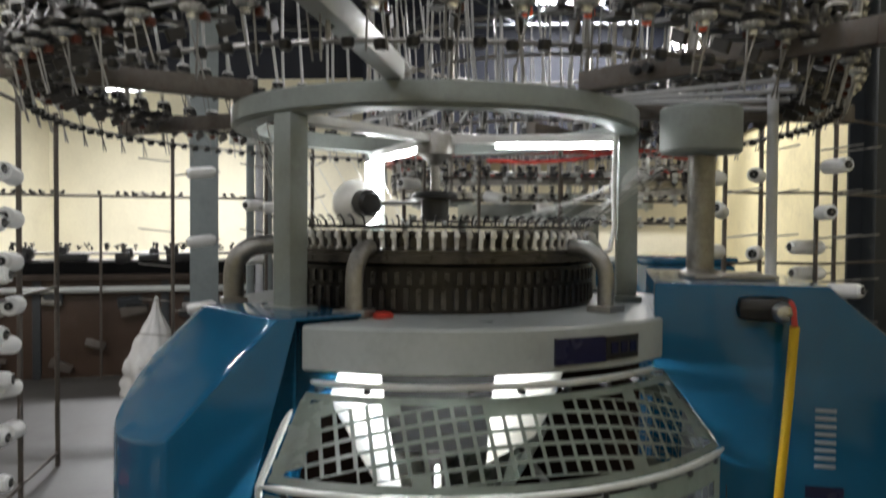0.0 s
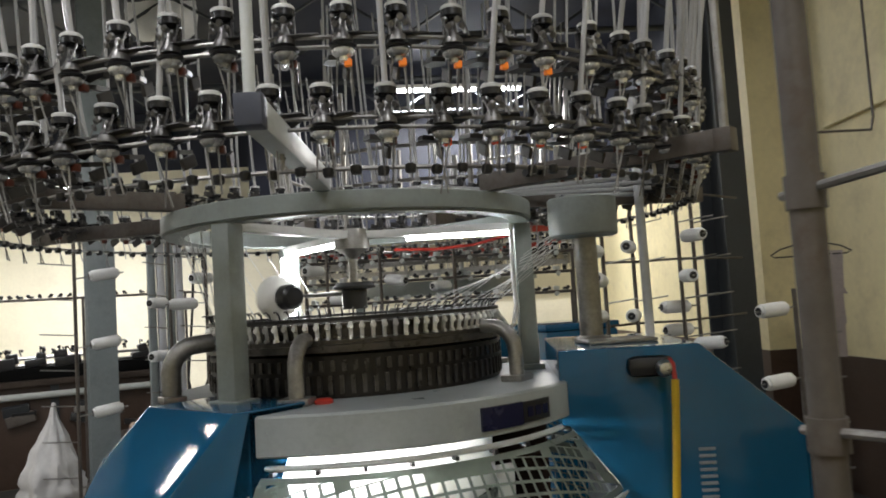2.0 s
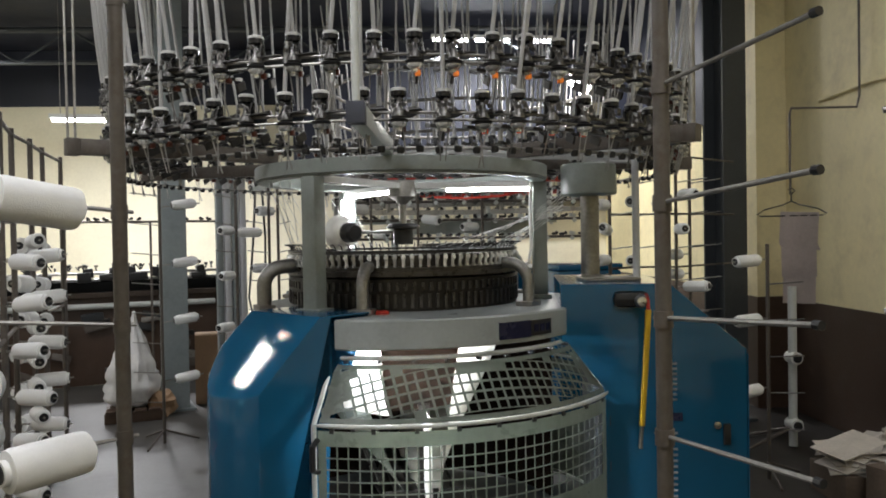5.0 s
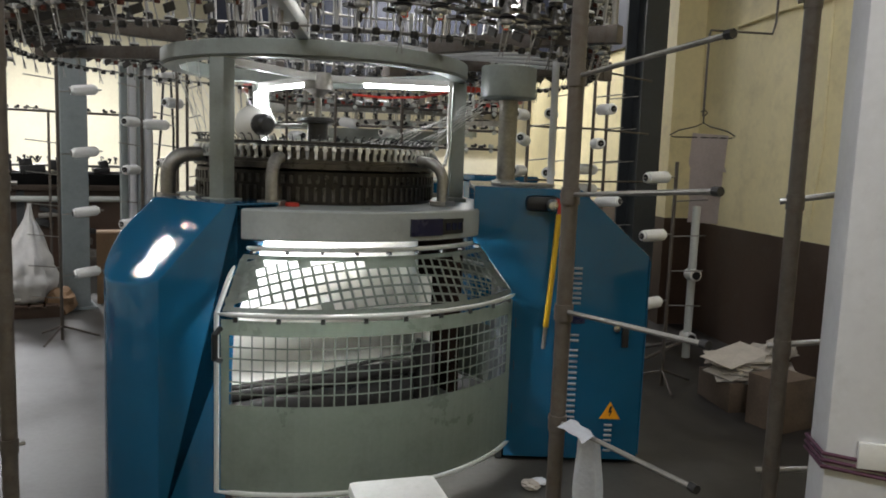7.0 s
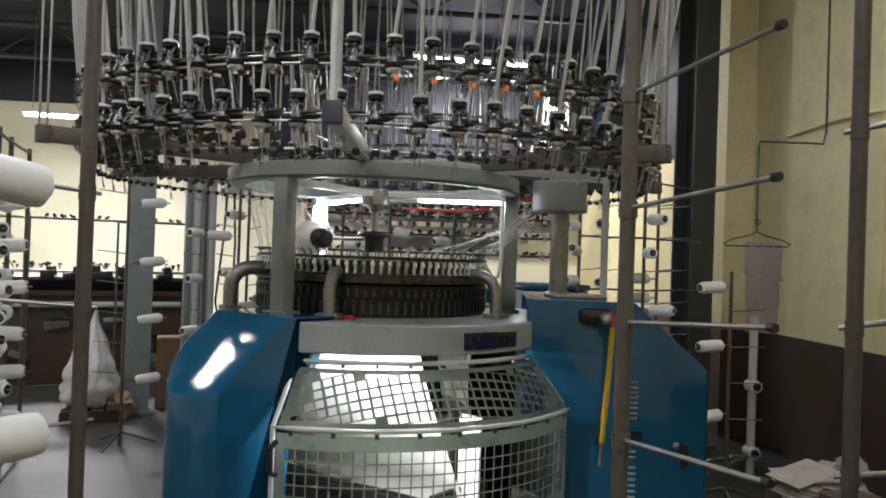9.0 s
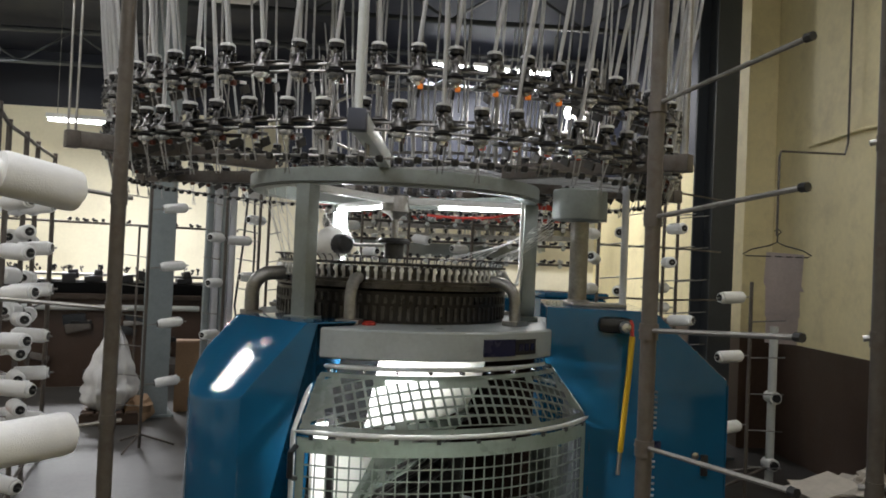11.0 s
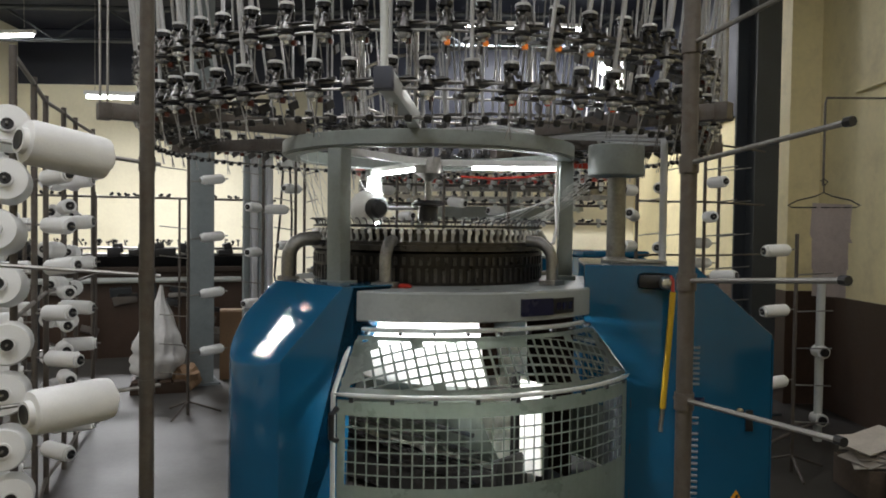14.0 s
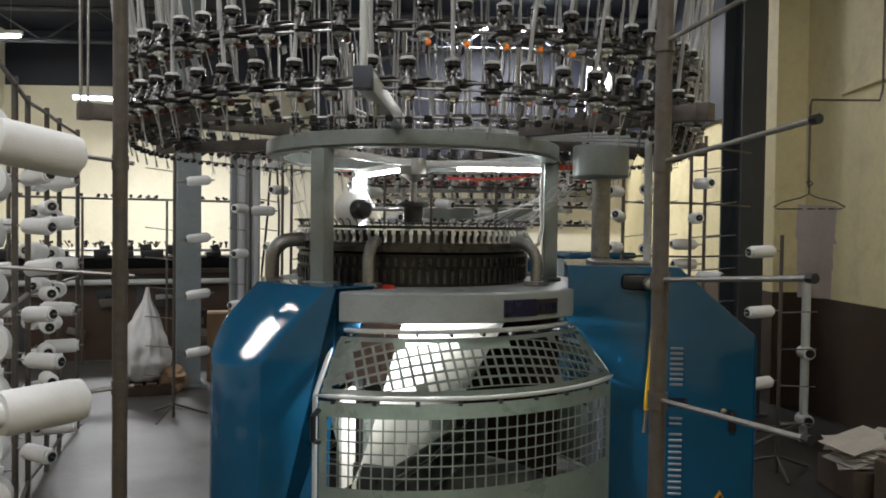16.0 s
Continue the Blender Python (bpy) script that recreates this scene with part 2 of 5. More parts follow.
def thing(name, label, category, m=None, group="", kind=""):
    ob = new(name)
    if m is not None:
        ob.matrix_basis = m
    return tagged(ob, label, category, group, kind)


def solid(name, bm, material, label="", category="", kind="", group="", smooth=40):
    return tagged(new(name, finish(bm, name, material, smooth)), label, category, group, kind)


def polar(r, az, z=0.0):
    return Vector((r * math.cos(radians(az)), r * math.sin(radians(az)), z))


def turned(az, r=0.0, z=0.0):
    """A pose at radius r and azimuth az, with x pointing outwards."""
    return pose(*polar(r, az, z), 0, 0, az)


# ---- the hall ----
def slab(name, x0, x1, y0, y1, z0, z1, material, kind="structure", label="", category=""):
    bm = bmesh.new()
    box(bm, x1 - x0, y1 - y0, z1 - z0, pose((x0 + x1) / 2, (y0 + y1) / 2, (z0 + z1) / 2))
    return solid(name, bm, material, label, category, kind, smooth=0)


X0, X1, Y0, Y1, TOP = -6.5, 3.1, -6.5, 8.0, 4.4
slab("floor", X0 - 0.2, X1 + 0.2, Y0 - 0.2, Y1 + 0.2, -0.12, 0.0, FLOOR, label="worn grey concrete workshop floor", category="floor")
slab("ceiling", X0, X1, Y0, Y1, TOP, TOP + 0.1, CEIL, label="dark blue sheet roof underside", category="ceiling")
slab("wall_north", X0, X1, Y1, Y1 + 0.2, 0.0, 3.55, WALL_BACK, label="pale cream painted end wall", category="wall")
slab("wall_north_upper", X0, X1, Y1 + 0.02, Y1 + 0.2, 3.55, TOP, CEIL, label="dark gable sheet above the end wall", category="wall")
slab("wall_west", X0 - 0.2, X0, Y0, Y1 + 0.2, 0.0, TOP, WALL_BACK, label="cream painted side wall", category="wall")
slab("wall_east", X1, X1 + 0.2, Y0, Y1 + 0.2, 0.91, TOP, WALL, label="yellow cream wall over a brown dado", category="wall")
slab("wall_east_dado", X1 - 0.004, X1 + 0.2, Y0, Y1 + 0.2, 0.0, 0.91, DADO, label="dark brown painted dado", category="wall")
# added sheet that darkens the upper east wall
slab("wall_east_dark_sheet", X1 - 0.05, X1 - 0.006, 2.8, Y1 - 0.01, 2.6, TOP - 0.01, CEIL, label="dark sheet added high on the side wall", category="hoarding")
slab("wall_south", X0, X1, Y0 - 0.2, Y0, 0.0, TOP, WALL, label="cream painted wall", category="wall")
slab("pilaster", 2.84, X1 - 0.005, 2.28, 2.75, 0.93, TOP, WALL, label="yellow cream wall pilaster", category="pilaster")
slab("pilaster_dado", 2.836, X1 - 0.005, 2.276, 2.754, 0.0, 0.929, DADO, label="brown painted foot of the pilaster", category="pilaster")


def h_column(name, x, y, w, d, height, material, label, az=0):
    """A steel column: two flanges and a web."""
    bm = bmesh.new()
    box(bm, w, 0.022, height, pose(0, -d / 2, height / 2))
    box(bm, w, 0.022, height, pose(0, d / 2, height / 2))
    box(bm, 0.018, d - 0.03, height, pose(0, 0, height / 2))
    box(bm, w + 0.1, d + 0.1, 0.02, pose(0, 0, 0.01))
    ob = solid(name, bm, material, label, "column", "structure", smooth=0)
    ob.matrix_basis = pose(x, y, 0, 0, 0, az)
    return ob


h_column("column", -2.13, 2.9, 0.20, 0.26, TOP, PILLAR, "blue grey painted steel column", 24)
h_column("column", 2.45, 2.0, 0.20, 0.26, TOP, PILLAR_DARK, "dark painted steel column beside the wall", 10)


def roof_beam(x0, x1, y):
    bm = bmesh.new()
    rod(bm, (x0, y, TOP - 0.12), (x1, y, TOP - 0.12), 0.04, 8)
    rod(bm, (x0, y, TOP - 0.55), (x1, y, TOP - 0.55), 0.03, 8)
    n = 14
    for i in range(n):
        a = x0 + (x1 - x0) * i / n
        b = x0 + (x1 - x0) * (i + 1) / n
        rod(bm, (a, y, TOP - (0.12 if i % 2 else 0.55)), (b, y, TOP - (0.55 if i % 2 else 0.12)), 0.015, 6)
    solid("roof_truss", bm, PILLAR_DARK, "dark steel lattice roof truss", "truss", "structure", smooth=0)


for y in (0.2, 3.6, 6.4):
    roof_beam(X0, X1, y)


def strip_light(x, y, z, length, az, power=TUBE_POWER, group="ceiling strip lights"):
    th = thing("strip_light", "glowing fluorescent strip light under the dark roof", "lamp", pose(x, y, z, 0, 0, az), group)
    bm = bmesh.new()
    box(bm, length + 0.06, 0.07, 0.05, pose(0, 0, 0.05), 0.008)
    part("housing", bm, WHITE_PLASTIC, th)
    bm = bmesh.new()
    rod(bm, (-length / 2, 0, 0), (length / 2, 0, 0), 0.019, 12)
    part("tube", bm, LAMP, th, "glowing white tube")
    for sx in (-1, 1):
        bm = bmesh.new()
        rod(bm, (sx * length * 0.4, 0, 0.07), (sx * length * 0.4, 0, TOP - z), 0.004, 5)
        part("hanger", bm, STEEL_DULL, th)
    lit = bpy.data.lights.new("strip_glow", "AREA")
    lit.shape, lit.size, lit.size_y, lit.energy = "RECTANGLE", length, 0.035, power
    lit.color = (0.97, 0.97, 1.0)
    new("strip_glow", lit).matrix_basis = pose(x, y, z - 0.03, 0, 0, az)
    return th


# last strip (x 1.9) is added out of view to brighten the east wall
for q in ((-3.85, 5.6, 2.96, 0.95, 8, 185), (-3.52, 1.2, 3.5, 1.3, 15, 48), (0.57, 6.3, 4.1, 0.46, 4, 55), (1.14, 6.34, 4.1, 0.46, 4, 55), (1.72, 6.38, 4.1, 0.46, 4, 55),
          (-5.8, 6.06, 3.8, 1.2, -8, 10), (-4.17, 4.0, 4.2, 1.2, -20, 6),
          (-1.7, -2.6, 3.8, 1.2, 20, 34), (0.6, -4.2, 3.9, 1.2, 0, 52), (-4.2, -2.4, 3.6, 1.2, 90, 20), (1.9, -0.6, 4.0, 1.2, 90, 15)):
    strip_light(*q)

# ---- the knitting machine ----
AX, AY = -0.09, -0.05
machine = thing("knitting_machine", "large circular knitting machine with blue leg covers and grey rings", "knitting machine", pose(AX, AY, 0))

# bed and rings
bm = bmesh.new()
lathe(bm, [(0.80, 1.035), (0.88, 1.035), (0.885, 1.04), (0.885, 1.148), (0.878, 1.155), (0.49, 1.155), (0.49, 1.12), (0.80, 1.12)], 72, -118, 130)
lathe(bm, [(0.66, 1.035), (0.715, 1.035), (0.72, 1.04), (0.72, 1.148), (0.713, 1.155), (0.49, 1.155), (0.49, 1.12), (0.66, 1.12)], 32, 130, 242)
part("bed_ring", bm, BED, machine, "grey painted bed ring")
bm = bmesh.new()
lathe(bm, [(0.69, 1.752), (0.72, 1.752), (0.724, 1.756), (0.724, 1.812), (0.72, 1.816), (0.69, 1.816)], 96)
part("upper_ring", bm, GREY, machine, "grey green painted upper ring")
bm = bmesh.new()
lathe(bm, [(0.64, 1.745), (0.71, 1.745), (0.71, 1.751), (0.64, 1.751)], 72)
part("ring_flange", bm, GREY, machine)
POSTS = (-123.5, -2, 118)
for az in POSTS:
    bm = bmesh.new()
    box(bm, 0.07, 0.075, 0.588, turned(az, 0.69, 1.449), 0.006)
    box(bm, 0.10, 0.13, 0.022, turned(az, 0.69, 1.167), 0.004)
    part("post", bm, GREY, machine)
    bm = bmesh.new()
    box(bm, 0.66, 0.055, 0.03, turned(az, 0.36, 1.735), 0.004)
    part("spider_arm", bm, WHITE_PLASTIC, machine, "light grey arm from ring to centre")
bm = bmesh.new()
spun(bm, [(0, 1.76), (0.06, 1.76), (0.07, 1.74), (0.07, 1.68), (0.035, 1.66), (0.018, 1.64), (0.018, 1.47), (0, 1.47)], 20)
part("centre_shaft", bm, STEEL_DULL, machine)

# cam drum and dial
bm = bmesh.new()
lathe(bm, [(0.30, 1.156), (0.565, 1.156), (0.565, 1.295), (0.55, 1.305), (0.30, 1.305)], 72)
part("cam_drum", bm, DARK, machine, "dark oily cam drum")
bm = bmesh.new()
lathe(bm, [(0.30, 1.306), (0.578, 1.306), (0.578, 1.330), (0.30, 1.330)], 72)
part("drum_rim", bm, CAM, machine)
bm = bmesh.new()
lathe(bm, [(0.50, 1.331), (0.572, 1.331), (0.572, 1.346), (0.545, 1.350), (0.545, 1.398), (0.50, 1.398)], 96)
part("needle_cylinder", bm, CAM, machine, "dark needle cylinder behind the yarn guides")
bm = bmesh.new()
for i in range(96):
    for z, h in ((1.20, 0.06), (1.262, 0.035)):
        box(bm, 0.010, 0.014, h, turned(i * 3.75 + (1 if z > 1.22 else 0), 0.567, z))
part("cam_block", bm, CAM, machine, "rows of dark cam blocks")["kind"] = "stuff"
bm = bmesh.new()
lathe(bm, [(0.49, 1.408), (0.572, 1.408), (0.572, 1.420), (0.49, 1.420)], 72)
part("guide_ring", bm, BLACK, machine, "black yarn guide ring")
guide = bmesh.new()
box(guide, 0.008, 0.0135, 0.066, pose(0.004, 0, 0.033, 0, 12, 0), 0.002)
spun(guide, [(0, -0.006), (0.009, -0.005), (0.011, 0), (0.009, 0.005), (0, 0.006)], 8, pose(0.014, 0, 0.05, 0, 80, 0))
box(guide, 0.022, 0.010, 0.012, pose(0.004, 0, 0.010, 0, -20, 0))
guide_mesh = finish(guide, "yarn_guide", GUIDE)
pin = bmesh.new()
tube(pin, [(0, 0, 0), (0.006, 0, 0.018), (0.022, 0, 0.03), (0.034, 0, 0.028)], 0.0028, 5)
pin_mesh = finish(pin, "guide_hook", BLACK)
for i in range(96):
    g = shared("yarn_guide", guide_mesh, machine, turned(i * 3.75, 0.560, 1.338))
    shared("guide_hook", pin_mesh, machine, turned(i * 3.75 + 1.2, 0.555, 1.418))
bm = bmesh.new()
lathe(bm, [(0.02, 1.34), (0.46, 1.34), (0.46, 1.365), (0.02, 1.39)], 48)
part("dial", bm, STEEL_DULL, machine, "dull steel dial plate")

# bent support pipes on the bed
for az, r0 in ((-153, 0.72), (-105, 0.675), (-36, 0.70), (87, 0.70), (150, 0.70), (30, 0.70)):
    bm = bmesh.new()
    pts = [polar(r0, az, 1.156), polar(r0, az, 1.26)] + [
        polar(r0 - 0.09 * (1 - math.cos(a)), az, 1.26 + 0.09 * math.sin(a)) for a in [radians(18 * k) for k in range(1, 6)]] + [polar(0.575, az, 1.352)]
    tube(bm, pts, 0.026 if az != -153 else 0.033, 12)
    box(bm, 0.08, 0.10, 0.022, turned(az, r0, 1.167), 0.004)
    part("bracket_pipe", bm, STEEL_DULL, machine)
# oil-level display on the bed ring
bm = bmesh.new()
lathe(bm, [(0.880, 1.055), (0.896, 1.055), (0.896, 1.125), (0.880, 1.125)], 8, -64.5, -54.2)
disp = part("display_panel", bm, NAVY, machine, "dark navy control display")
bm = bmesh.new()
lathe(bm, [(0.880, 1.058), (0.893, 1.058), (0.893, 1.122), (0.880, 1.122)], 6, -53.9, -45.5)
keypad = part("keypad", bm, BLACK, disp, "black keypad")
for k in range(3):
    bm = bmesh.new()
    lathe(bm, [(0.8935, 1.075), (0.896, 1.075), (0.896, 1.105), (0.8935, 1.105)], 3, -52.8 + k * 2.4, -51.2 + k * 2.4)
    part("key", bm, NAVY, disp)
for a, r in ((-98, 0.66), (-141, 0.67)):
    bm = bmesh.new()
    spun(bm, [(0, 0.016), (0.022, 0.016), (0.030, 0.010), (0.030, 0), (0, 0)], 14, turned(a, r, 1.155))
    part("red_knob", bm, RED, machine, "flat red knob")


# leg covers
def cover(name, az, off0, off1, outline, bulge, label):
    """A painted leg housing: a side profile of (radius, height), drawn across, with a rounded front."""
    bm = bmesh.new()
    cols = 14
    rows = []
    for i in range(cols + 1):
        s = i / cols
        o = off0 + (off1 - off0) * s
        k = (2 * s - 1)
        drop = bulge * (abs(k) ** 2.2)
        drop *= 0.2 if k > 0 and bulge > 0.08 else 1.0
        rows.append([bm.verts.new((r - (drop if z < 1.13 and r > 0.9 else 0), o, z + (0.9 * drop if 0.8 < z < 0.9 else 0))) for r, z in outline])
    n = len(outline)
    for a, b in zip(rows, rows[1:]):
        for k in range(n):
            bm.faces.new((a[k], b[k], b[(k + 1) % n], a[(k + 1) % n]))
    bm.faces.new(rows[0])
    bm.faces.new(list(reversed(rows[-1])))
    bmesh.ops.recalc_face_normals(bm, faces=bm.faces)
    sharp = [e for e in bm.edges if len(e.link_faces) == 2 and e.calc_face_angle(0) > radians(25)]
    bmesh.ops.bevel(bm, geom=sharp, offset=0.008, segments=2, affect="EDGES", profile=0.6)
    ob = part(name, bm, BLUE, machine, label, 30)
    ob.matrix_basis = turned(az)
    return ob


LEFT = [(0.86, 0.0), (1.19, 0.0), (1.18, 0.885), (0.86, 1.174), (0.60, 1.174), (0.60, 1.159), (0.80, 1.159), (0.80, 0.95)]
RIGHT = [(0.945, 0.02), (1.56, 0.02), (1.56, 0.97), (1.24, 1.255), (0.765, 1.255), (0.765, 1.0), (0.79, 1.0), (0.945, 0.80)]
cover("leg_cover", -135, -0.07, 0.40, LEFT, 0.17, "glossy blue leg cover with sloping top")
cabinet = cover("control_cabinet", -9, -0.40, 0.40, RIGHT, 0.0, "blue control cabinet with vents and warning sign")
cover("leg_cover", 112, -0.40, 0.40, LEFT, 0.06, "glossy blue leg cover with sloping top")
# added plates closing the corners below the bed, dark for the shade there
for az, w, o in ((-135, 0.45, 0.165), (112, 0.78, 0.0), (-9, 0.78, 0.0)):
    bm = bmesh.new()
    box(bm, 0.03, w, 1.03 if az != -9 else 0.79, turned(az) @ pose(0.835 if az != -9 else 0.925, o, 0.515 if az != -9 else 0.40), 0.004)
    part("leg", bm, PILLAR_DARK, machine, "dark plate added for the unlit inside of the leg")

# added brown plate closing the back under the bed, coloured for its shade
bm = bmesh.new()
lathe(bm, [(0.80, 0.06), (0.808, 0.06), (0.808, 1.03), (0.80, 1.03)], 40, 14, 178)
part("rear_dark_plate", bm, UNLIT_BROWN, machine, "dark brown plate added to close the back under the bed")

# cabinet details: vents, handle, signs (cabinet space: -y side faces the camera)
FACE = -0.402

VENT = mat("pale_vent_paint", (0.30, 0.33, 0.36), 0.4, vary=0.1)


def vent_block(x, z0, count, pitch, w=0.055):
    for k in range(count):
        bm = bmesh.new()
        box(bm, w, 0.008, 0.009, pose(x, FACE, z0 - k * pitch, 20, 0, 0), 0.002)
        part("vent_slat", bm, VENT, cabinet)


vent_block(1.235, 0.905, 8, 0.0225)
vent_block(1.235, 0.60, 2, 0.024)
vent_block(1.235, 0.53, 13, 0.026)
vent_block(1.42, 0.185, 6, 0.024, 0.035)
bm = bmesh.new()
prism(bm, [(-0.046, -0.036), (0.046, -0.036), (0, 0.044)], 0.004, pose(1.425, FACE - 0.001, 0.252, 90, 0, 0))
sign = part("warning_sign", bm, WARN, cabinet, "yellow triangular shock warning sign")
bm = bmesh.new()
prism(bm, [(-0.002, 0.024), (0.010, 0.024), (0.003, 0.004), (0.010, 0.004), (-0.006, -0.028), (-0.001, -0.006), (-0.009, -0.006)], 0.002, pose(1.425, FACE - 0.005, 0.252, 90, 0, 0))
part("bolt_mark", bm, BLACK, sign)
bm = bmesh.new()
box(bm, 0.10, 0.004, 0.035, pose(1.235, FACE - 0.001, 0.672))
part("name_plate", bm, NAVY, cabinet, "dark navy name plate")
bm = bmesh.new()
box(bm, 0.03, 0.02, 0.09, pose(1.47, FACE - 0.008, 0.60), 0.004)
part("lock_handle", bm, BLACK, cabinet)
bm = bmesh.new()
spun(bm, [(0, 0), (0.016, 0), (0.016, 0.02), (0, 0.024)], 12, pose(1.43, FACE, 0.64, 90, 0, 0))
part("lock", bm, STEEL, cabinet)
bm = bmesh.new()
box(bm, 0.005, 0.80, 0.9, pose(1.563, 0, 0.5))
part("back_panel", bm, BLUE, cabinet)
# dark stop switch with a yellow-handled tool hanging from it
bm = bmesh.new()
box(bm, 0.15, 0.05, 0.07, pose(1.065, FACE - 0.02, 1.19), 0.03)
part("switch_box", bm, BLACK, cabinet, "black rounded switch box")
bm = bmesh.new()
spun(bm, [(0, 0), (0.026, 0), (0.03, 0.02), (0.02, 0.05), (0, 0.055)], 14, pose(1.105, FACE - 0.04, 1.185, 90, 0, 0))
part("switch_knob", bm, STEEL, cabinet)

tool = thing("hook_tool", "long yellow-handled tool hanging on a blue cabinet", "tool", turned(-9) @ Matrix.Identity(4))
tool.matrix_basis = pose(AX, AY, 0) @ turned(-9) @ pose(1.13, FACE - 0.09, 1.15)
bm = bmesh.new()
tube(bm, [(0, 0, 0), (-0.012, 0.0, -0.2), (-0.03, 0.02, -0.50)], 0.013, 10)
part("handle", bm, YELLOW, tool)
bm = bmesh.new()
rod(bm, (-0.03, 0.02, -0.50), (-0.036, 0.025, -0.60), 0.009, 8)
part("tip", bm, STEEL_DULL, tool)
bm = bmesh.new()
tube(bm, [(0, 0.0, 0), (0.0, 0.02, 0.05), (0.0, 0.055, 0.06)], 0.008, 8)
part("hook", bm, RED, tool)

# motor can on a thick post over the cabinet
bm = bmesh.new()
spun(bm, [(0, 1.665), (0.125, 1.665), (0.132, 1.672), (0.132, 1.808), (0.125, 1.815), (0, 1.815)], 32, pose(0.90, -0.20, 0))
part("drive_housing", bm, GREY, machine, "grey green round drive housing")
bm = bmesh.new()
spun(bm, [(0, 1.25), (0.07, 1.25), (0.07, 1.27), (0.045, 1.28), (0.045, 1.664), (0, 1.664)], 20, pose(0.92, -0.14, 0))
part("drive_post", bm, STEEL_DULL, machine)
bm = bmesh.new()
box(bm, 0.26, 0.2, 0.012, pose(0.98, -0.25, 1.262), 0.003)
part("tray", bm, STEEL_DULL, machine)
bm = bmesh.new()
rod(bm, (1.12, -0.24, 1.262), (1.13, -0.2, 2.2), 0.018, 10)
part("white_conduit", bm, PIPE_WHITE, machine, "white vertical conduit")


# take-down doors with punched openings
def block_mesh(name, sx, sy, sz, material):
    bm = bmesh.new()
    box(bm, sx, sy, sz)
    return finish(bm, name, material, 0)


TAB_A = block_mesh("tab", 0.012, 0.016, 0.03, BLACK)
TAB_B = block_mesh("tab", 0.03, 0.012, 0.012, BLACK)
TAB_C = block_mesh("hinge", 0.03, 0.02, 0.045, BLACK)


def door(az0, az1):
    th_name = "mesh_door"
    R1, R0, ZT, ZM, ZB = 1.04, 0.855, 1.0, 0.775, 0.09
    bm = bmesh.new()
    n = 24

    def arc(r, z, a=az0, b=az1, k=n):
        return [polar(r, a + (b - a) * i / k, z) for i in range(k + 1)]
    tube(bm, arc(R0, ZT) + list(reversed(arc(R1, ZM))), 0.0095, 8, closed=True)
    tube(bm, [polar(R1, az0, ZM)] + [polar(R1, az0, ZB)] + arc(R1, ZB)[1:] + [polar(R1, az1, ZM)], 0.0095, 8)
    d = part(th_name, bm, GREY_LIGHT, machine, "grey steel guard door with square mesh openings")
    # sloped panel: border plates and a grid of bars
    bm = bmesh.new()

    def plate(pts, thick):
        vs = [bm.verts.new(p) for p in pts]
        return bm.faces.new(vs)

    def strip(f0, f1, a, b, k=None):
        """A curved strip between two (radius, height) points, from azimuth a to b."""
        k = k or max(1, int(abs(b - a) / 3))
        for i in range(k):
            p, q = a + (b - a) * i / k, a + (b - a) * (i + 1) / k
            plate([polar(f0[0], p, f0[1]), polar(f0[0], q, f0[1]), polar(f1[0], q, f1[1]), polar(f1[0], p, f1[1])], 0)

    def on(s):
        return (R0 + (R1 - R0) * s, ZT + (ZM - ZT) * s)
    strip(on(0.10), on(0.17), az0 + 1.5, az1 - 1.5)
    strip(on(0.89), on(0.96), az0 + 1, az1 - 1)
    strip(on(0.17), on(0.89), az0 + 1.2, az0 + 3.2)
    strip(on(0.17), on(0.89), az1 - 2.6, az1 - 1.2)
    # a square grid on the flat sheet, bent with it into a cone
    slant = math.hypot(R1 - R0, ZM - ZT)
    sine = (R1 - R0) / slant
    mid = (az0 + az1) / 2

    def bent(x, y, lift):
        rho, phi = math.hypot(x, y), math.atan2(x, y)
        r = rho * sine
        return polar(r - lift, mid + math.degrees(phi) / sine, ZT + (ZM - ZT) * (r - R0) / (R1 - R0))

    def place(x, y):
        return (math.hypot(x, y) * sine - R0) / (R1 - R0), mid + math.degrees(math.atan2(x, y)) / sine

    pitch, bar = 0.0425, 0.0052
    for i in range(-24, 25):
        for j in range(20, 46):
            x, y = i * pitch, j * pitch
            s, a = place(x, y)
            if not (0.06 < s < 1.0 and az0 + 1.4 < a < az1 - 1.4):
                continue
            if not (0.21 < s < 0.85 and az0 + 6.5 < a < az1 - 5.0):
                h = pitch / 2
                corners = [(x - h, y - h), (x + h, y - h), (x + h, y + h), (x - h, y + h)]
                if all(0.1 < place(*c)[0] < 0.96 for c in corners):
                    plate([bent(*c, 0.003) for c in corners], 0)
                continue
            h, g = pitch / 2, pitch / 2 - bar
            for q in range(4):
                turn = [(1, 0, 0, 1), (0, -1, 1, 0), (-1, 0, 0, -1), (0, 1, -1, 0)][q]
                pts = [(-h, h), (h, h), (g, g), (-g, g)]
                plate([bent(x + turn[0] * u + turn[1] * v, y + turn[2] * u + turn[3] * v, 0.003) for u, v in pts], 0)
    bmesh.ops.solidify(bm, geom=list(bm.faces), thickness=0.002)
    part("slope_mesh", bm, DOOR_GREEN, d, "", 0)
    bm = bmesh.new()
    R = R1 - 0.004
    z1, z0 = 0.697, 0.432
    h0, h1 = az0 + 2.6, az1 - 4
    strip((R, z1), (R, 0.755), az0 + 0.8, az1 - 0.8)
    strip((R, 0.10), (R, z0), az0 + 0.8, az1 - 0.8)
    strip((R, z0), (R, z1), az0 + 0.8, h0)
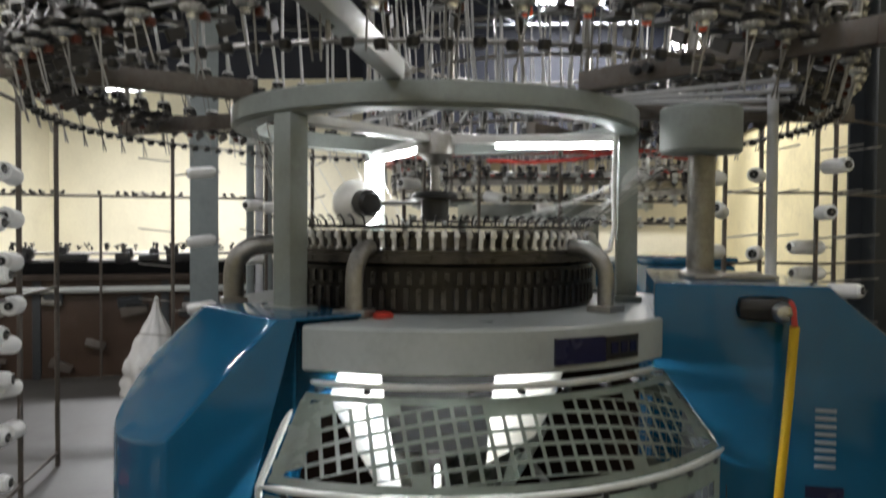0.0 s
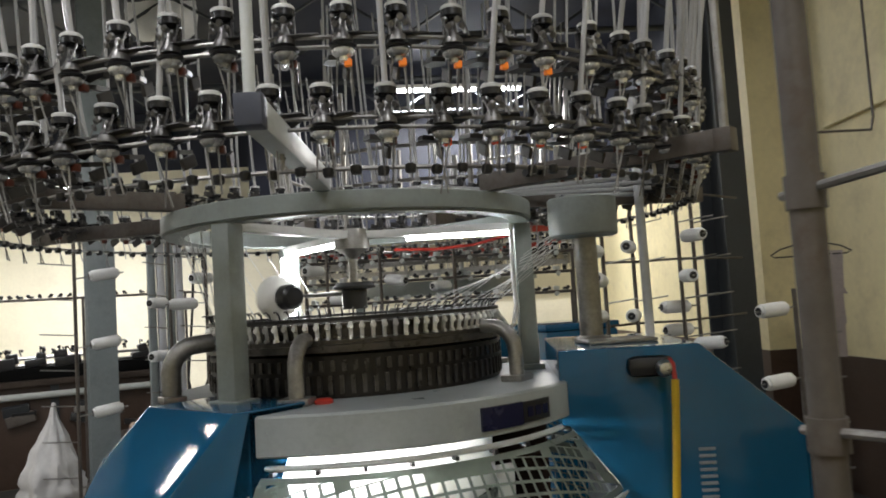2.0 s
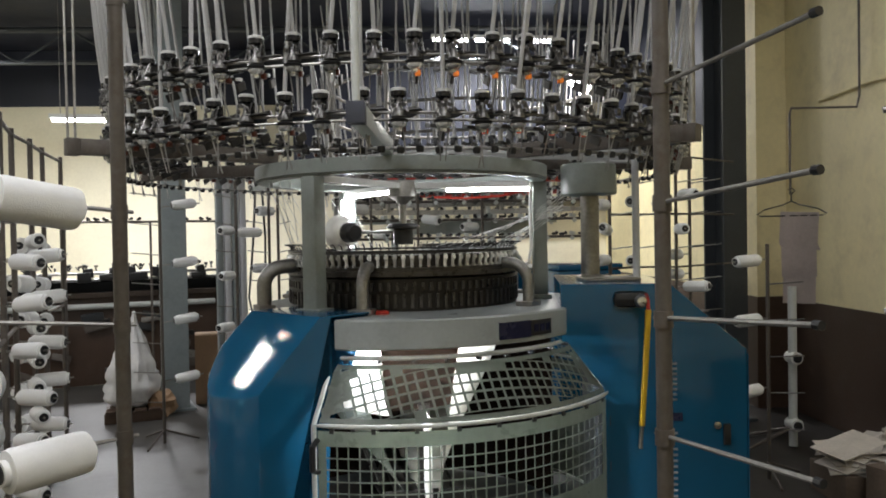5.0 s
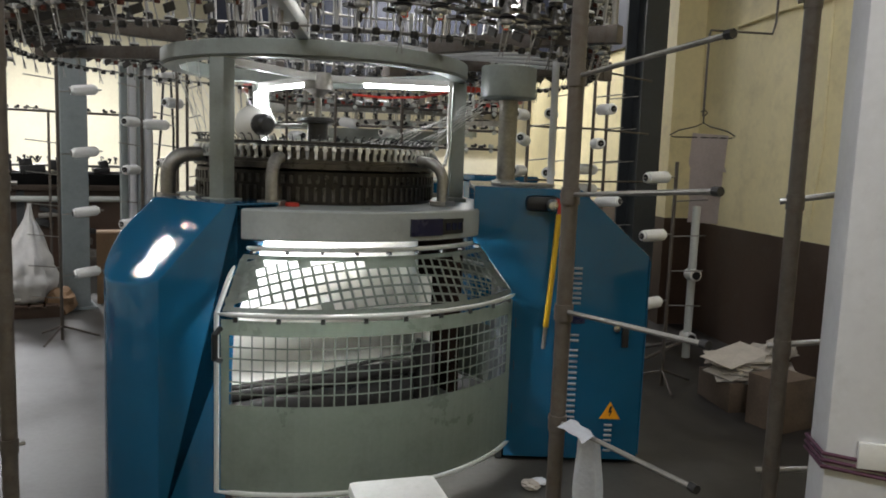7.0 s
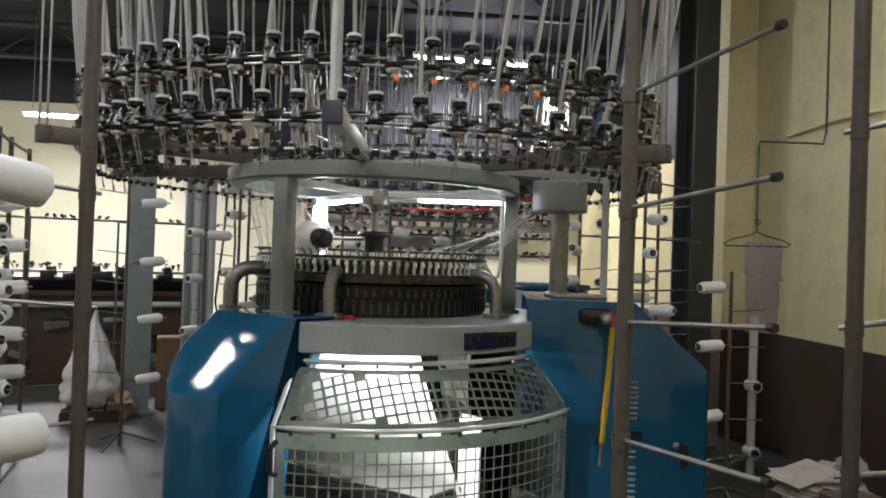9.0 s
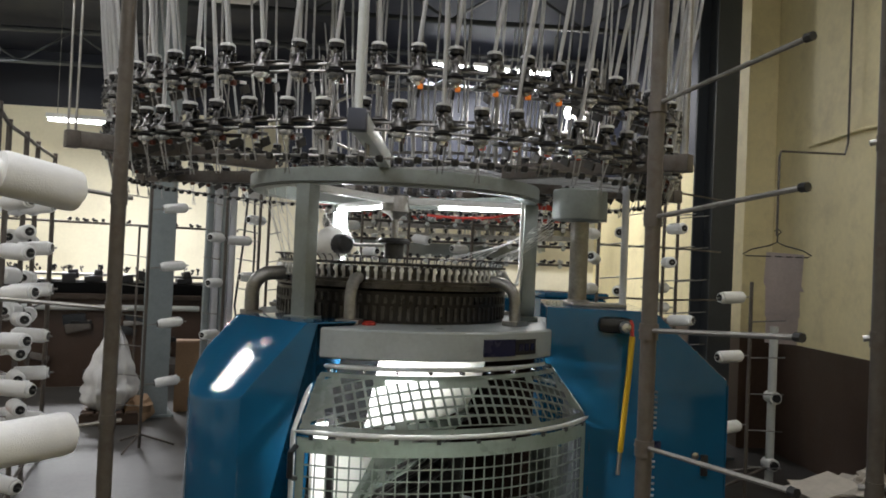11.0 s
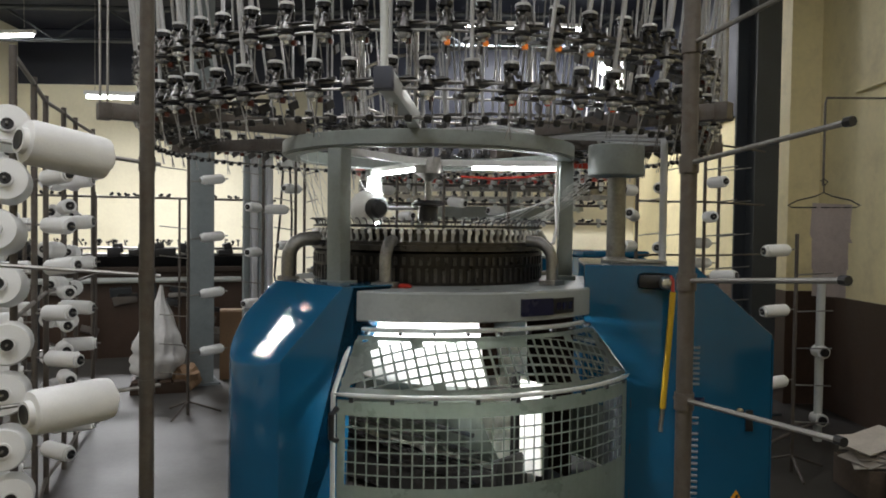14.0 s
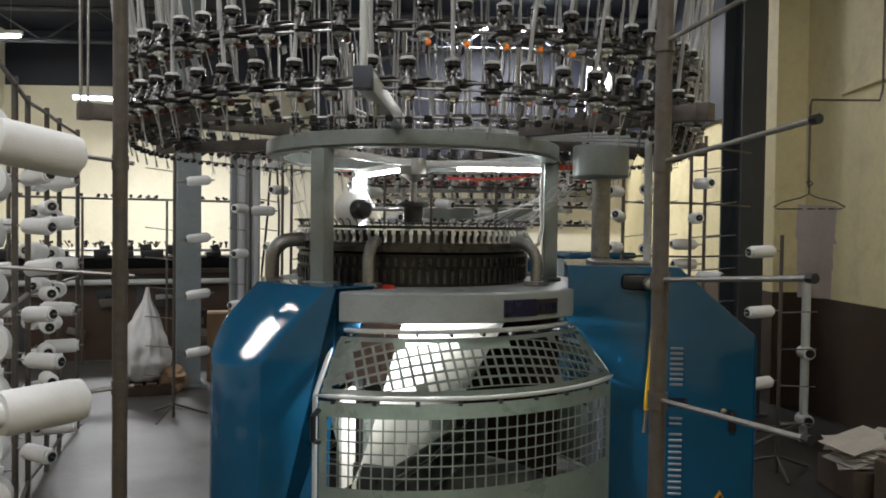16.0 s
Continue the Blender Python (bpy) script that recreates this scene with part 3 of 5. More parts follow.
    strip((R, z0), (R, z1), h1, az1 - 0.8)
    rows, cols = 6, 30
    for j in range(1, rows):
        z = z0 + (z1 - z0) * j / rows
        strip((R, z - 0.003), (R, z + 0.003), h0, h1)
    for i in range(1, cols):
        a = h0 + (h1 - h0) * i / cols
        w = 0.17
        plate([polar(R, a - w, z0), polar(R, a + w, z0), polar(R, a + w, z1), polar(R, a - w, z1)], 0)
    bmesh.ops.solidify(bm, geom=list(bm.faces), thickness=0.002)
    part("door_panel", bm, DOOR_GREEN, d, "", 0)
    # tabs between the tubes and the panels
    for i in range(9):
        a = az0 + 4 + (az1 - az0 - 8) * i / 8
        shared("tab", TAB_A, d, turned(a, R1 - 0.003, 0.762))
        shared("tab", TAB_B, d, turned(a, R0 + 0.012, 0.988))
    for z in (0.65, 0.45, 0.25):
        shared("hinge", TAB_C, d, turned(az1 - 0.3, R1, z))
    bm = bmesh.new()
    tube(bm, [polar(R1 + 0.002, az0 + 0.9, 0.72), polar(R1 + 0.04, az0 + 0.7, 0.705), polar(R1 + 0.04, az0 + 0.7, 0.615), polar(R1 + 0.002, az0 + 0.9, 0.60)], 0.012, 8)
    part("door_handle", bm, BLACK, d, "black plastic door handle")
    return d


door(-109.5, -30.5)
door(10, 88)
door(134, 170)

# inspection lamps: on the back post and under the bed ring
bm = bmesh.new()
box(bm, 0.05, 0.055, 0.27, turned(122, 0.60, 1.56), 0.012)
lamp1 = part("inspection_lamp", bm, NEAR_GLOW, machine, "glowing white inspection lamp on the back post")
bm = bmesh.new()
box(bm, 0.06, 0.065, 0.02, turned(122, 0.60, 1.414), 0.004)
part("lamp_socket", bm, WHITE_PLASTIC, lamp1)
# glowing strips added for the bright light on two spider arms
for az, r0, r1 in ((-2, 0.22, 0.645), (118, 0.12, 0.64)):
    bm = bmesh.new()
    box(bm, r1 - r0, 0.028, 0.016, turned(az, (r0 + r1) / 2, 1.711), 0.006)
    part("arm_glow", bm, NEAR_GLOW, machine, "glowing strip added for the bright light on a spider arm")
# the dim tube at -54 is added fill light for the right-hand fabric
for az, glowing in ((-86, LAMP_BED), (-114, LAMP_BED), (-54, BED_FILL)):
    bm = bmesh.new()
    rod(bm, polar(0.775, az - 13, 1.062), polar(0.775, az + 13, 1.062), 0.014, 10)
    part("under_bed_lamp", bm, glowing, machine, "glowing tube tucked unseen under the bed ring")

# the turning take-down: two fabric walls that close onto the rollers
takedown = new("take_down")
takedown.parent = machine
takedown["label"] = "turning take-down frame with cream knitted fabric"


def sheet(side, low):
    """One wall of the slit fabric tube: round under the needles, drawn flat towards the rollers."""
    bm = bmesh.new()
    nu, nv = 28, 14
    grid = []
    for j in range(nv + 1):
        s = j / nv
        q = min(1.0, s * (1.10 - low) / 0.79) ** (1.4 if low < 0.5 else 1.9)
        z = 1.10 - (1.10 - low) * s
        row = []
        for i in range(nu + 1):
            u = 2 * i / nu - 1
            top = polar(0.51, 90 - 68.5 * u)
            x = top.x + (0.66 * u - top.x) * q
            y = top.y + (0.02 - top.y) * q
            wrinkle = 0.006 * math.sin(9 * u + 5 * s) + 0.004 * math.sin(23 * u - 8 * s)
            row.append(bm.verts.new((x, side * (y + wrinkle), z + 0.01 * math.sin(3 * u))))
        grid.append(row)
    for a, b in zip(grid, grid[1:]):
        for k in range(nu):
            bm.faces.new((a[k], a[k + 1], b[k + 1], b[k]))
    bmesh.ops.solidify(bm, geom=list(bm.faces), thickness=0.003)
    part("fabric_sheet", bm, FABRIC, takedown, "cream knitted fabric wall", 60)


def guard_sheet(side, z1, z0):
    """The painted guard that carries on below the short fabric wall, with its stiffening bars."""
    bm = bmesh.new()
    grid = []
    for j in range(7):
        z = z1 + (z0 - z1) * j / 6
        q = ((1.10 - z) / 0.79) ** 1.9
        row = []
        for i in range(15):
            u = (2 * i / 14 - 1) * 0.86
            top = polar(0.53, 90 - 68.5 * u)
            row.append(bm.verts.new((top.x + (0.64 * u - top.x) * q, side * (top.y + (0.05 - top.y) * q + 0.012), z)))
        grid.append(row)
    for a, b in zip(grid, grid[1:]):
        for k in range(14):
            bm.faces.new((a[k], a[k + 1], b[k + 1], b[k]))
    bmesh.ops.solidify(bm, geom=list(bm.faces), thickness=0.004)
    part("guard_plate", bm, DOOR_GREEN, takedown, "grey green guard plate below the fabric", 60)
    for z, y in ((0.60, 0.34), (0.49, 0.27), (0.40, 0.22)):
        bm = bmesh.new()
        rod(bm, (-0.50, side * y * 0.85, z), (0.52, side * y, z + 0.03), 0.011, 8)
        part("guard_bar", bm, DARK, takedown)


guard_sheet(1, 0.705, 0.33)
sheet(-1, 0.25)
sheet(1, 0.70)
# boards added in both fabric slits, dark for the unlit inside; folded edges below
for sx, material in ((1, DEEP_BLACK), (-1, UNLIT_BROWN)):
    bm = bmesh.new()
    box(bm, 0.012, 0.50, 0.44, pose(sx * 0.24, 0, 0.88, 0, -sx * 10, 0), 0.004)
    part("slit_shade_board", bm, material, takedown, "dark board added for the unlit inside of the fabric", 0)
    bm = bmesh.new()
    box(bm, 0.12, 0.016, 0.42, pose(sx * 0.65, 0, 0.51), 0.005)
    part("fabric_edge", bm, FABRIC, takedown, "folded cream fabric edge")
for y in (-0.045, 0.045):
    bm = bmesh.new()
    rod(bm, (-0.57, y, 0.235), (0.57, y, 0.235), 0.04, 20)
    part("take_down_roller", bm, DARK, takedown)
# fabric roll, given a dark colour so that it does not show
bm = bmesh.new()
rod(bm, (-0.55, 0, 0.12), (0.55, 0, 0.12), 0.10, 28)
part("fabric_roll", bm, DARK, takedown, "fabric roll coloured dark")
for sx in (-1, 1):
    bm = bmesh.new()
    box(bm, 0.03, 0.40, 0.34, pose(sx * 0.60, 0, 0.22), 0.01)
    box(bm, 0.02, 0.05, 0.40, pose(sx * 0.56, 0.0, 0.55), 0.004)
    part("side_plate", bm, DARK, takedown, "dark steel side plate")
for k, y in enumerate((-0.13, 0.13)):
    bm = bmesh.new()
    tube(bm, [(-0.6, y, 0.29), (-0.2, y * 1.4, 0.30), (0.25, y * 1.4, 0.34), (0.6, y, 0.33)], 0.011, 8)
    part("spreader_bar", bm, DARK, takedown)

# the sweeping lint fan
FAN_WHITE = mat("fan_white_plastic", (0.86, 0.85, 0.80), 0.4, vary=0.05, scale=10, bump=0.02)
fan = new("lint_fan")
fan.parent = machine
fan["label"] = "small white fan sweeping round on an arm"
bm = bmesh.new()
spun(bm, [(0, 1.545), (0.07, 1.545), (0.085, 1.53), (0.085, 1.522), (0.05, 1.515), (0.05, 1.44), (0, 1.44)], 24)
part("hub", bm, BLACK, fan)
bm = bmesh.new()
rod(bm, (0.05, 0, 1.505), (0.33, 0, 1.505), 0.009, 8)
part("arm", bm, STEEL_DULL, fan)
FAN_AT = pose(0.36, 0, 1.505, 0, 0, -27) @ pose(0, 0, 0, 0, 90, 0) @ Matrix.Scale(0.92, 4)
bm = bmesh.new()
lathe(bm, [(0.088, 0.0), (0.1, 0.0), (0.104, 0.015), (0.1, 0.032), (0.088, 0.032)], 32)
bmesh.ops.transform(bm, matrix=FAN_AT, verts=bm.verts)
part("shroud", bm, FAN_WHITE, fan, "white round fan shroud")
bm = bmesh.new()
spun(bm, [(0, -0.075), (0.05, -0.07), (0.085, -0.045), (0.099, 0.0), (0.095, 0.0), (0.08, -0.04), (0.0, -0.06)], 32)
bmesh.ops.transform(bm, matrix=FAN_AT, verts=bm.verts)
part("housing", bm, FAN_WHITE, fan, "white bowl-shaped fan housing")
bm = bmesh.new()
for k in range(3):
    r = 0.03 + 0.024 * k
    tube(bm, [(r * math.cos(a), r * math.sin(a), 0.033) for a in [math.tau * i / 24 for i in range(24)]], 0.003, 5, closed=True)
for k in range(12):
    a = math.tau * k / 12
    rod(bm, (0.02 * math.cos(a), 0.02 * math.sin(a), 0.034), (0.095 * math.cos(a), 0.095 * math.sin(a), 0.03), 0.002, 5)
spun(bm, [(0, 0.04), (0.018, 0.04), (0.024, 0.034), (0.024, 0.028), (0, 0.028)], 16)
bmesh.ops.transform(bm, matrix=FAN_AT, verts=bm.verts)
part("grille", bm, FAN_WHITE, fan)
for k in range(5):
    bm = bmesh.new()
    a0 = math.tau * k / 5
    ring = [(0.018, a0 - 0.5, 0.018), (0.06, a0 - 0.62, 0.022), (0.088, a0 - 0.5, 0.022), (0.09, a0, 0.014), (0.088, a0 + 0.55, 0.004), (0.05, a0 + 0.45, 0.008), (0.018, a0 + 0.5, 0.012)]
    bm.faces.new([bm.verts.new((r * math.cos(a), r * math.sin(a), z)) for r, a, z in ring])
    bmesh.ops.solidify(bm, geom=list(bm.faces), thickness=0.003)
    bmesh.ops.transform(bm, matrix=FAN_AT, verts=bm.verts)
    part("fan_blade", bm, FAN_WHITE, fan)
bm = bmesh.new()
spun(bm, [(0, -0.14), (0.04, -0.14), (0.055, -0.125), (0.058, -0.06), (0.045, -0.05), (0, -0.05)], 20)
bmesh.ops.transform(bm, matrix=FAN_AT, verts=bm.verts)
part("motor", bm, BLACK, fan, "black fan motor")

# ---- yarn feeder rings ----
ARM_AZ = (-146, -94.6, -45, 6, 57, 109, 160)
for az in ARM_AZ:
    r1 = 1.575 if az == -94.6 else 1.50
    bm = bmesh.new()
    box(bm, r1 - 0.68, 0.048, 0.062, turned(az, (r1 + 0.68) / 2, 1.848), 0.005)
    arm = part("feeder_arm", bm, GREY_LIGHT if az == -94.6 else RUSTY, machine)
    bm = bmesh.new()
    box(bm, 0.05, 0.056, 0.066, turned(az, r1 + 0.024, 1.846), 0.004)
    part("end_block", bm, SLATE if az == -94.6 else RUSTY, arm)
    bm = bmesh.new()
    if az == -146:
        for d in (-0.016, 0.012):
            rod(bm, polar(r1 + 0.024, az, 1.87) + Vector((d, 0, 0)), polar(r1 + 0.024, az, 3.6) + Vector((d * 1.6, 0, 0)), 0.005, 8)
    else:
        rod(bm, polar(r1 + 0.024, az, 1.87), polar(r1 + 0.024, az, 3.3), 0.0125, 12)
    part("feeder_post", bm, GREY_LIGHT if az == -94.6 else STEEL_DULL, machine, "tall grey tube post")
    bm = bmesh.new()
    for dx in (-0.25, -0.21):
        spun(bm, [(0, 0), (0.013, 0), (0.013, 0.02), (0, 0.02)], 10, turned(az, 1.14 + dx, 1.85) @ pose(0, -0.028, 0, 90, 0, 0))
    part("bolts", bm, BLACK, arm)
for zc in (1.875, 2.065):
    for z, r in ((zc - 0.012, 1.35), (zc + 0.012, 1.35)):
        bm = bmesh.new()
        tube(bm, [polar(r, 3.75 * k, z) for k in range(96)], 0.0055, 6, closed=True)
        part("feeder_rail", bm, STEEL_DULL, machine, "dull steel feeder rail")
bm = bmesh.new()
tube(bm, [polar(1.31, 3.75 * k, 1.775) for k in range(96)], 0.006, 6, closed=True)
for az in ARM_AZ:
    rod(bm, polar(1.31, az, 1.775), polar(1.31, az, 1.82), 0.006, 6)
part("eyelet_rail", bm, STEEL_DULL, machine)

# one feeder, then the rings of them
FEED_DARK = mat("feeder_black", (0.022, 0.022, 0.024), 0.3, metal=0.2, vary=0.2, scale=20, random_amount=0.5)
FEED_GREY = mat("feeder_grey", (0.055, 0.052, 0.05), 0.4, metal=0.3, vary=0.2, scale=20, random_amount=0.5)
bm = bmesh.new()
box(bm, 0.10, 0.030, 0.020, pose(0.0, 0, 0.012), 0.004)
box(bm, 0.014, 0.030, 0.055, pose(0.03, 0, 0.04), 0.003)
spun(bm, [(0, 0.056), (0.016, 0.056), (0.027, 0.062), (0.027, 0.078), (0.0, 0.078)], 14, pose(0.055, 0, 0))
spun(bm, [(0, -0.024), (0.030, -0.020), (0.033, -0.014), (0.012, -0.006), (0, -0.006)], 14, pose(0.055, 0, 0))
body_mesh = finish(bm, "yarn_feeder", FEED_DARK)
bm = bmesh.new()
spun(bm, [(0, 0.089), (0.022, 0.089), (0.0265, 0.085), (0.0265, 0.0785), (0, 0.0785)], 14, pose(0.055, 0, 0))
cap_mesh = finish(bm, "feeder_cap", mat("feeder_cap_white", (0.58, 0.58, 0.57), 0.4, vary=0.1, random_amount=0.3))
bm = bmesh.new()
spun(bm, [(0, -0.0245), (0.024, -0.0215), (0.027, -0.026), (0.025, -0.033), (0.021, -0.037), (0.012, -0.040), (0.010, -0.050), (0, -0.051)], 16, pose(0.055, 0, 0))
wheel_mesh = finish(bm, "feeder_wheel", mat("feeder_wheel_steel", (0.60, 0.60, 0.59), 0.25, metal=0.6, vary=0.3, scale=30, random_amount=0.6))
bm = bmesh.new()
spun(bm, [(0, 0.052), (0.008, 0.050), (0.012, 0.028), (0.024, 0.004), (0.024, -0.004), (0, -0.005)], 12, pose(0.055, 0, 0))
for x, y, z in ((0.075, 0.018, 0.036), (0.078, -0.016, 0.03), (0.066, -0.022, 0.05), (0.085, 0.004, 0.046)):
    spun(bm, [(0, -0.005), (0.007, -0.004), (0.009, 0), (0.007, 0.004), (0, 0.005)], 8, pose(x, y, z, 70, 0, 30 * x * 100))
rod(bm, (0.06, 0.024, 0.06), (0.088, 0.03, 0.008), 0.0025, 5)
rod(bm, (0.06, -0.026, 0.055), (0.09, -0.02, 0.002), 0.0025, 5)
mech_mesh = finish(bm, "yarn_tensioner", mat("feeder_bright_metal", (0.17, 0.165, 0.16), 0.35, metal=0.7, vary=0.3, scale=40, random_amount=0.4))
bm = bmesh.new()
prism(bm, [(-0.04, -0.02), (0.03, -0.026), (0.055, 0.0), (0.045, 0.07), (0.02, 0.085), (-0.03, 0.03)], 0.004, pose(0.02, 0.0, 0.002, 8, -14, 0))
prism(bm, [(-0.05, -0.012), (0.02, -0.03), (0.05, -0.012), (0.02, 0.012), (-0.05, 0.012)], 0.012, pose(-0.03, -0.012, -0.022, -6, 10, 14))
box(bm, 0.022, 0.05, 0.024, pose(-0.004, 0.034, 0.024, 12, 0, 20), 0.003)
box(bm, 0.05, 0.010, 0.03, pose(-0.035, 0.012, -0.05, 0, 24, 0), 0.003)
leaf_mesh = finish(bm, "feeder_bracket", FEED_GREY, 0)
bm = bmesh.new()
box(bm, 0.017, 0.018, 0.018, pose(0.052, 0.010, -0.052), 0.004)
lamp_on = finish(bm, "stop_lamp", ORANGE)
bm = bmesh.new()
box(bm, 0.020, 0.018, 0.020, pose(0.035, 0.014, -0.042), 0.004)
lamp_dim_bm = bm.copy()
lamp_dim = finish(lamp_dim_bm, "stop_lamp", DIM_AMBER)
lamp_off = finish(bm, "stop_lamp", mat("unlit_amber_lens", (0.09, 0.022, 0.012), 0.3, vary=0.1))
runs = []
for k in range(3):
    bm = bmesh.new()
    for y in (-0.014, 0.014):
        q = y * (1.5, 0.6, -0.7)[k]
        rod(bm, (0.055, y, -0.040), (0.030, q, -0.125 - 0.02 * k), 0.0024, 5)
    runs.append(finish(bm, "yarn_run", mat("dull_guide_wire", (0.26, 0.255, 0.25), 0.4, metal=0.5, vary=0.2, random_amount=0.5)))
legs_mesh = runs[0]
tubes = []
for k in range(4):
    bm = bmesh.new()
    lean = (-0.05, 0.03, 0.09, -0.01)[k]
    out = (0.10, 0.2, 0.05, 0.14)[k]
    tube(bm, [(0.055, 0.0, 0.088), (0.07 + out * 0.3, 0.01 + lean * 0.4, 0.5), (0.07 + out, 0.01 + lean, 1.4 + 0.1 * k)], 0.0075, 7)
    tubes.append(finish(bm, "yarn_tube", TUBE_WHITE))
rnd = random.Random(4)
for tier, zc in enumerate((1.875, 2.065)):
    for i in range(64):
        az = i * 5.625 + (1.7 if tier else 0.2)
        near = math.sin(radians(az)) < -0.45
        f = shared("yarn_feeder", body_mesh, machine, turned(az + rnd.uniform(-0.5, 0.5), 1.30, zc + rnd.uniform(-0.004, 0.004)))
        shared("cap", cap_mesh, f, Matrix.Identity(4))
        shared("wheel", wheel_mesh, f, Matrix.Identity(4))
        shared("tensioner", mech_mesh, f, Matrix.Identity(4))
        shared("bracket", leaf_mesh, f, pose(0, 0, 0, 0, 0, rnd.uniform(-12, 12)))
        lit = tier == 1 and -91 < ((az + 180) % 360 - 180) < -64
        dim = tier == 0 and -84 < ((az + 180) % 360 - 180) < -60
        shared("stop_lamp", lamp_on if lit else lamp_dim if dim else lamp_off, f, Matrix.Identity(4))
        shared("yarn_run", runs[rnd.randrange(3)], f, Matrix.Identity(4))
        which = rnd.randrange(4)
        if tier or i % 2:
            shared("yarn_tube", tubes[which], f, Matrix.Identity(4))

eye_bm = bmesh.new()
spun(eye_bm, [(0, -0.012), (0.011, -0.012), (0.014, -0.004), (0.014, 0.008), (0.006, 0.012), (0, 0.012)], 10)
eye_mesh = finish(eye_bm, "eyelet", BLACK)
for i in range(128):
    shared("eyelet", eye_mesh, machine, turned(i * 2.8125, 1.312, 1.768 + 0.004 * (i % 2)))

# red cable slung behind the arm glow strips
bm = bmesh.new()
tube(bm, [(0.18, 0.46, 1.700), (0.36, 0.44, 1.690), (0.55, 0.42, 1.700), (0.72, 0.40, 1.735)], 0.007, 6)
part("red_cable", bm, RED, machine, "slack red cable")
# strands of yarn drawn to the dial, and pale hoses inside the ring
for k in range(13):
    bm = bmesh.new()
    rod(bm, polar(0.55, 70 - k * 7.5, 1.42), (0.775, -0.20 - 0.006 * (k % 4), 1.60 + 0.020 * (k % 5)), 0.0014, 5)
    part("yarn_strand", bm, YARN_LINE, machine)
for k in range(12):
    bm = bmesh.new()
    az = 108 + k * 9
    rod(bm, polar(0.55, az, 1.42), polar(0.66, az + 14, 1.745), 0.0016, 5)
    part("yarn_strand", bm, YARN_LINE, machine)
for k in range(5):
    bm = bmesh.new()
    tube(bm, [polar(0.60, 150 - 22 * k, 1.85 + 0.012 * k), polar(0.50, 120 - 14 * k, 1.93), polar(0.35, 60 - 8 * k, 1.95), polar(0.62, 20 - 6 * k, 1.88), polar(1.2, 8 - 9 * k, 1.84)], 0.009, 7)
    part("hose", bm, TUBE_WHITE, machine, "pale bent plastic hose")
bm = bmesh.new()
tube(bm, [polar(0.645, -7, 1.74), polar(0.64, -7, 1.55), polar(0.645, -7, 1.42), polar(0.63, -10, 1.34), polar(0.61, -16, 1.33), polar(0.60, -22, 1.37), polar(0.585, -26, 1.40)], 0.009, 7)
part("white_cable", bm, WHITE_PLASTIC, machine, "white plastic cable")

# ---- creels ----
def spool_mesh(r=0.047, length=0.19, wide=1.0):
    bm = bmesh.new()
    spun(bm, [(0.020, -0.004), (0.027, -0.004), (0.027, 0.008), (r * 0.93, 0.010), (r * wide, 0.022), (r * wide, length - 0.03), (r * 0.95, length - 0.015), (0.025, length - 0.012), (0.022, length), (0.014, length), (0.018, -0.002)], 24)
    return finish(bm, "yarn_cone", YARN, 50)


CORE = bmesh.new()
spun(CORE, [(0, -0.002), (0.0205, -0.006), (0.0205, 0.012), (0, 0.012)], 16)
CORE_MESH = finish(CORE, "tube_end", BLACK)
SPOOL, SPOOL_SMALL, SPOOL_BIG = spool_mesh(), spool_mesh(0.036, 0.17), spool_mesh(0.075, 0.16)
LABEL = "white yarn cone on a peg of the creel"


def cone(p, direction, mesh=None, label=LABEL):
    """A yarn cone with its open end at p, lying back along the direction."""
    d = Vector(direction).normalized()
    th = tagged(new("yarn_cone", mesh or SPOOL), label, "yarn cone", "yarn cones on the creels")
    th.matrix_basis = Matrix.Translation(p) @ d.to_track_quat("Z", "Y").to_matrix().to_4x4()
    shared("tube_end", CORE_MESH, th, Matrix.Identity(4))
    return th


def creel_post(x, y, z0, z1, r, material, label):
    th = thing("creel_post", label, "creel", pose(x, y, 0), "creel posts")
    bm = bmesh.new()
    rod(bm, (0, 0, z0), (0, 0, z1), r, 14)
    part("pole", bm, material, th)
    if z0 <= 0.01:
        bm = bmesh.new()
        spun(bm, [(0, 0.0), (0.055, 0.0), (0.055, 0.008), (r + 0.006, 0.02), (r + 0.004, 0.05), (0, 0.05)], 16)
        part("foot_plate", bm, material, th)
    return th


def peg(th, z, d, length, r=0.0047, rise=0.03):
    bm = bmesh.new()
    dv = Vector(d).normalized()
    a = Vector((0, 0, z)) - dv * 0.03
    b = Vector((0, 0, z)) + dv * length + Vector((0, 0, rise))
    rod(bm, a, b, r, 8)
    p = part("peg", bm, STEEL_DULL, th)
    bm = bmesh.new()
    rod(bm, b - dv * 0.008, b + dv * 0.006, r * 1.6, 8)
    part("peg_tip", bm, BLACK, p)
    bm = bmesh.new()
    rod(bm, Vector((0, 0, z - 0.016)), Vector((0, 0, z + 0.016)), 0.0185, 14)
    part("clamp", bm, RUSTY, p)
    return b


# two poles beside the path
right_pole = creel_post(0.414, -2.459, 0.0, 3.6, 0.0155, RUSTY, "brown steel creel pole with empty pegs")
for z in (2.0, 1.76, 1.535, 1.312, 1.084, 0.86, 0.60):
    peg(right_pole, z, (0.10, -0.39, 0), 0.39)
left_pole = creel_post(-0.72, -2.158, 0.0, 3.6, 0.0165, RUSTY, "brown steel creel pole carrying two white cones")
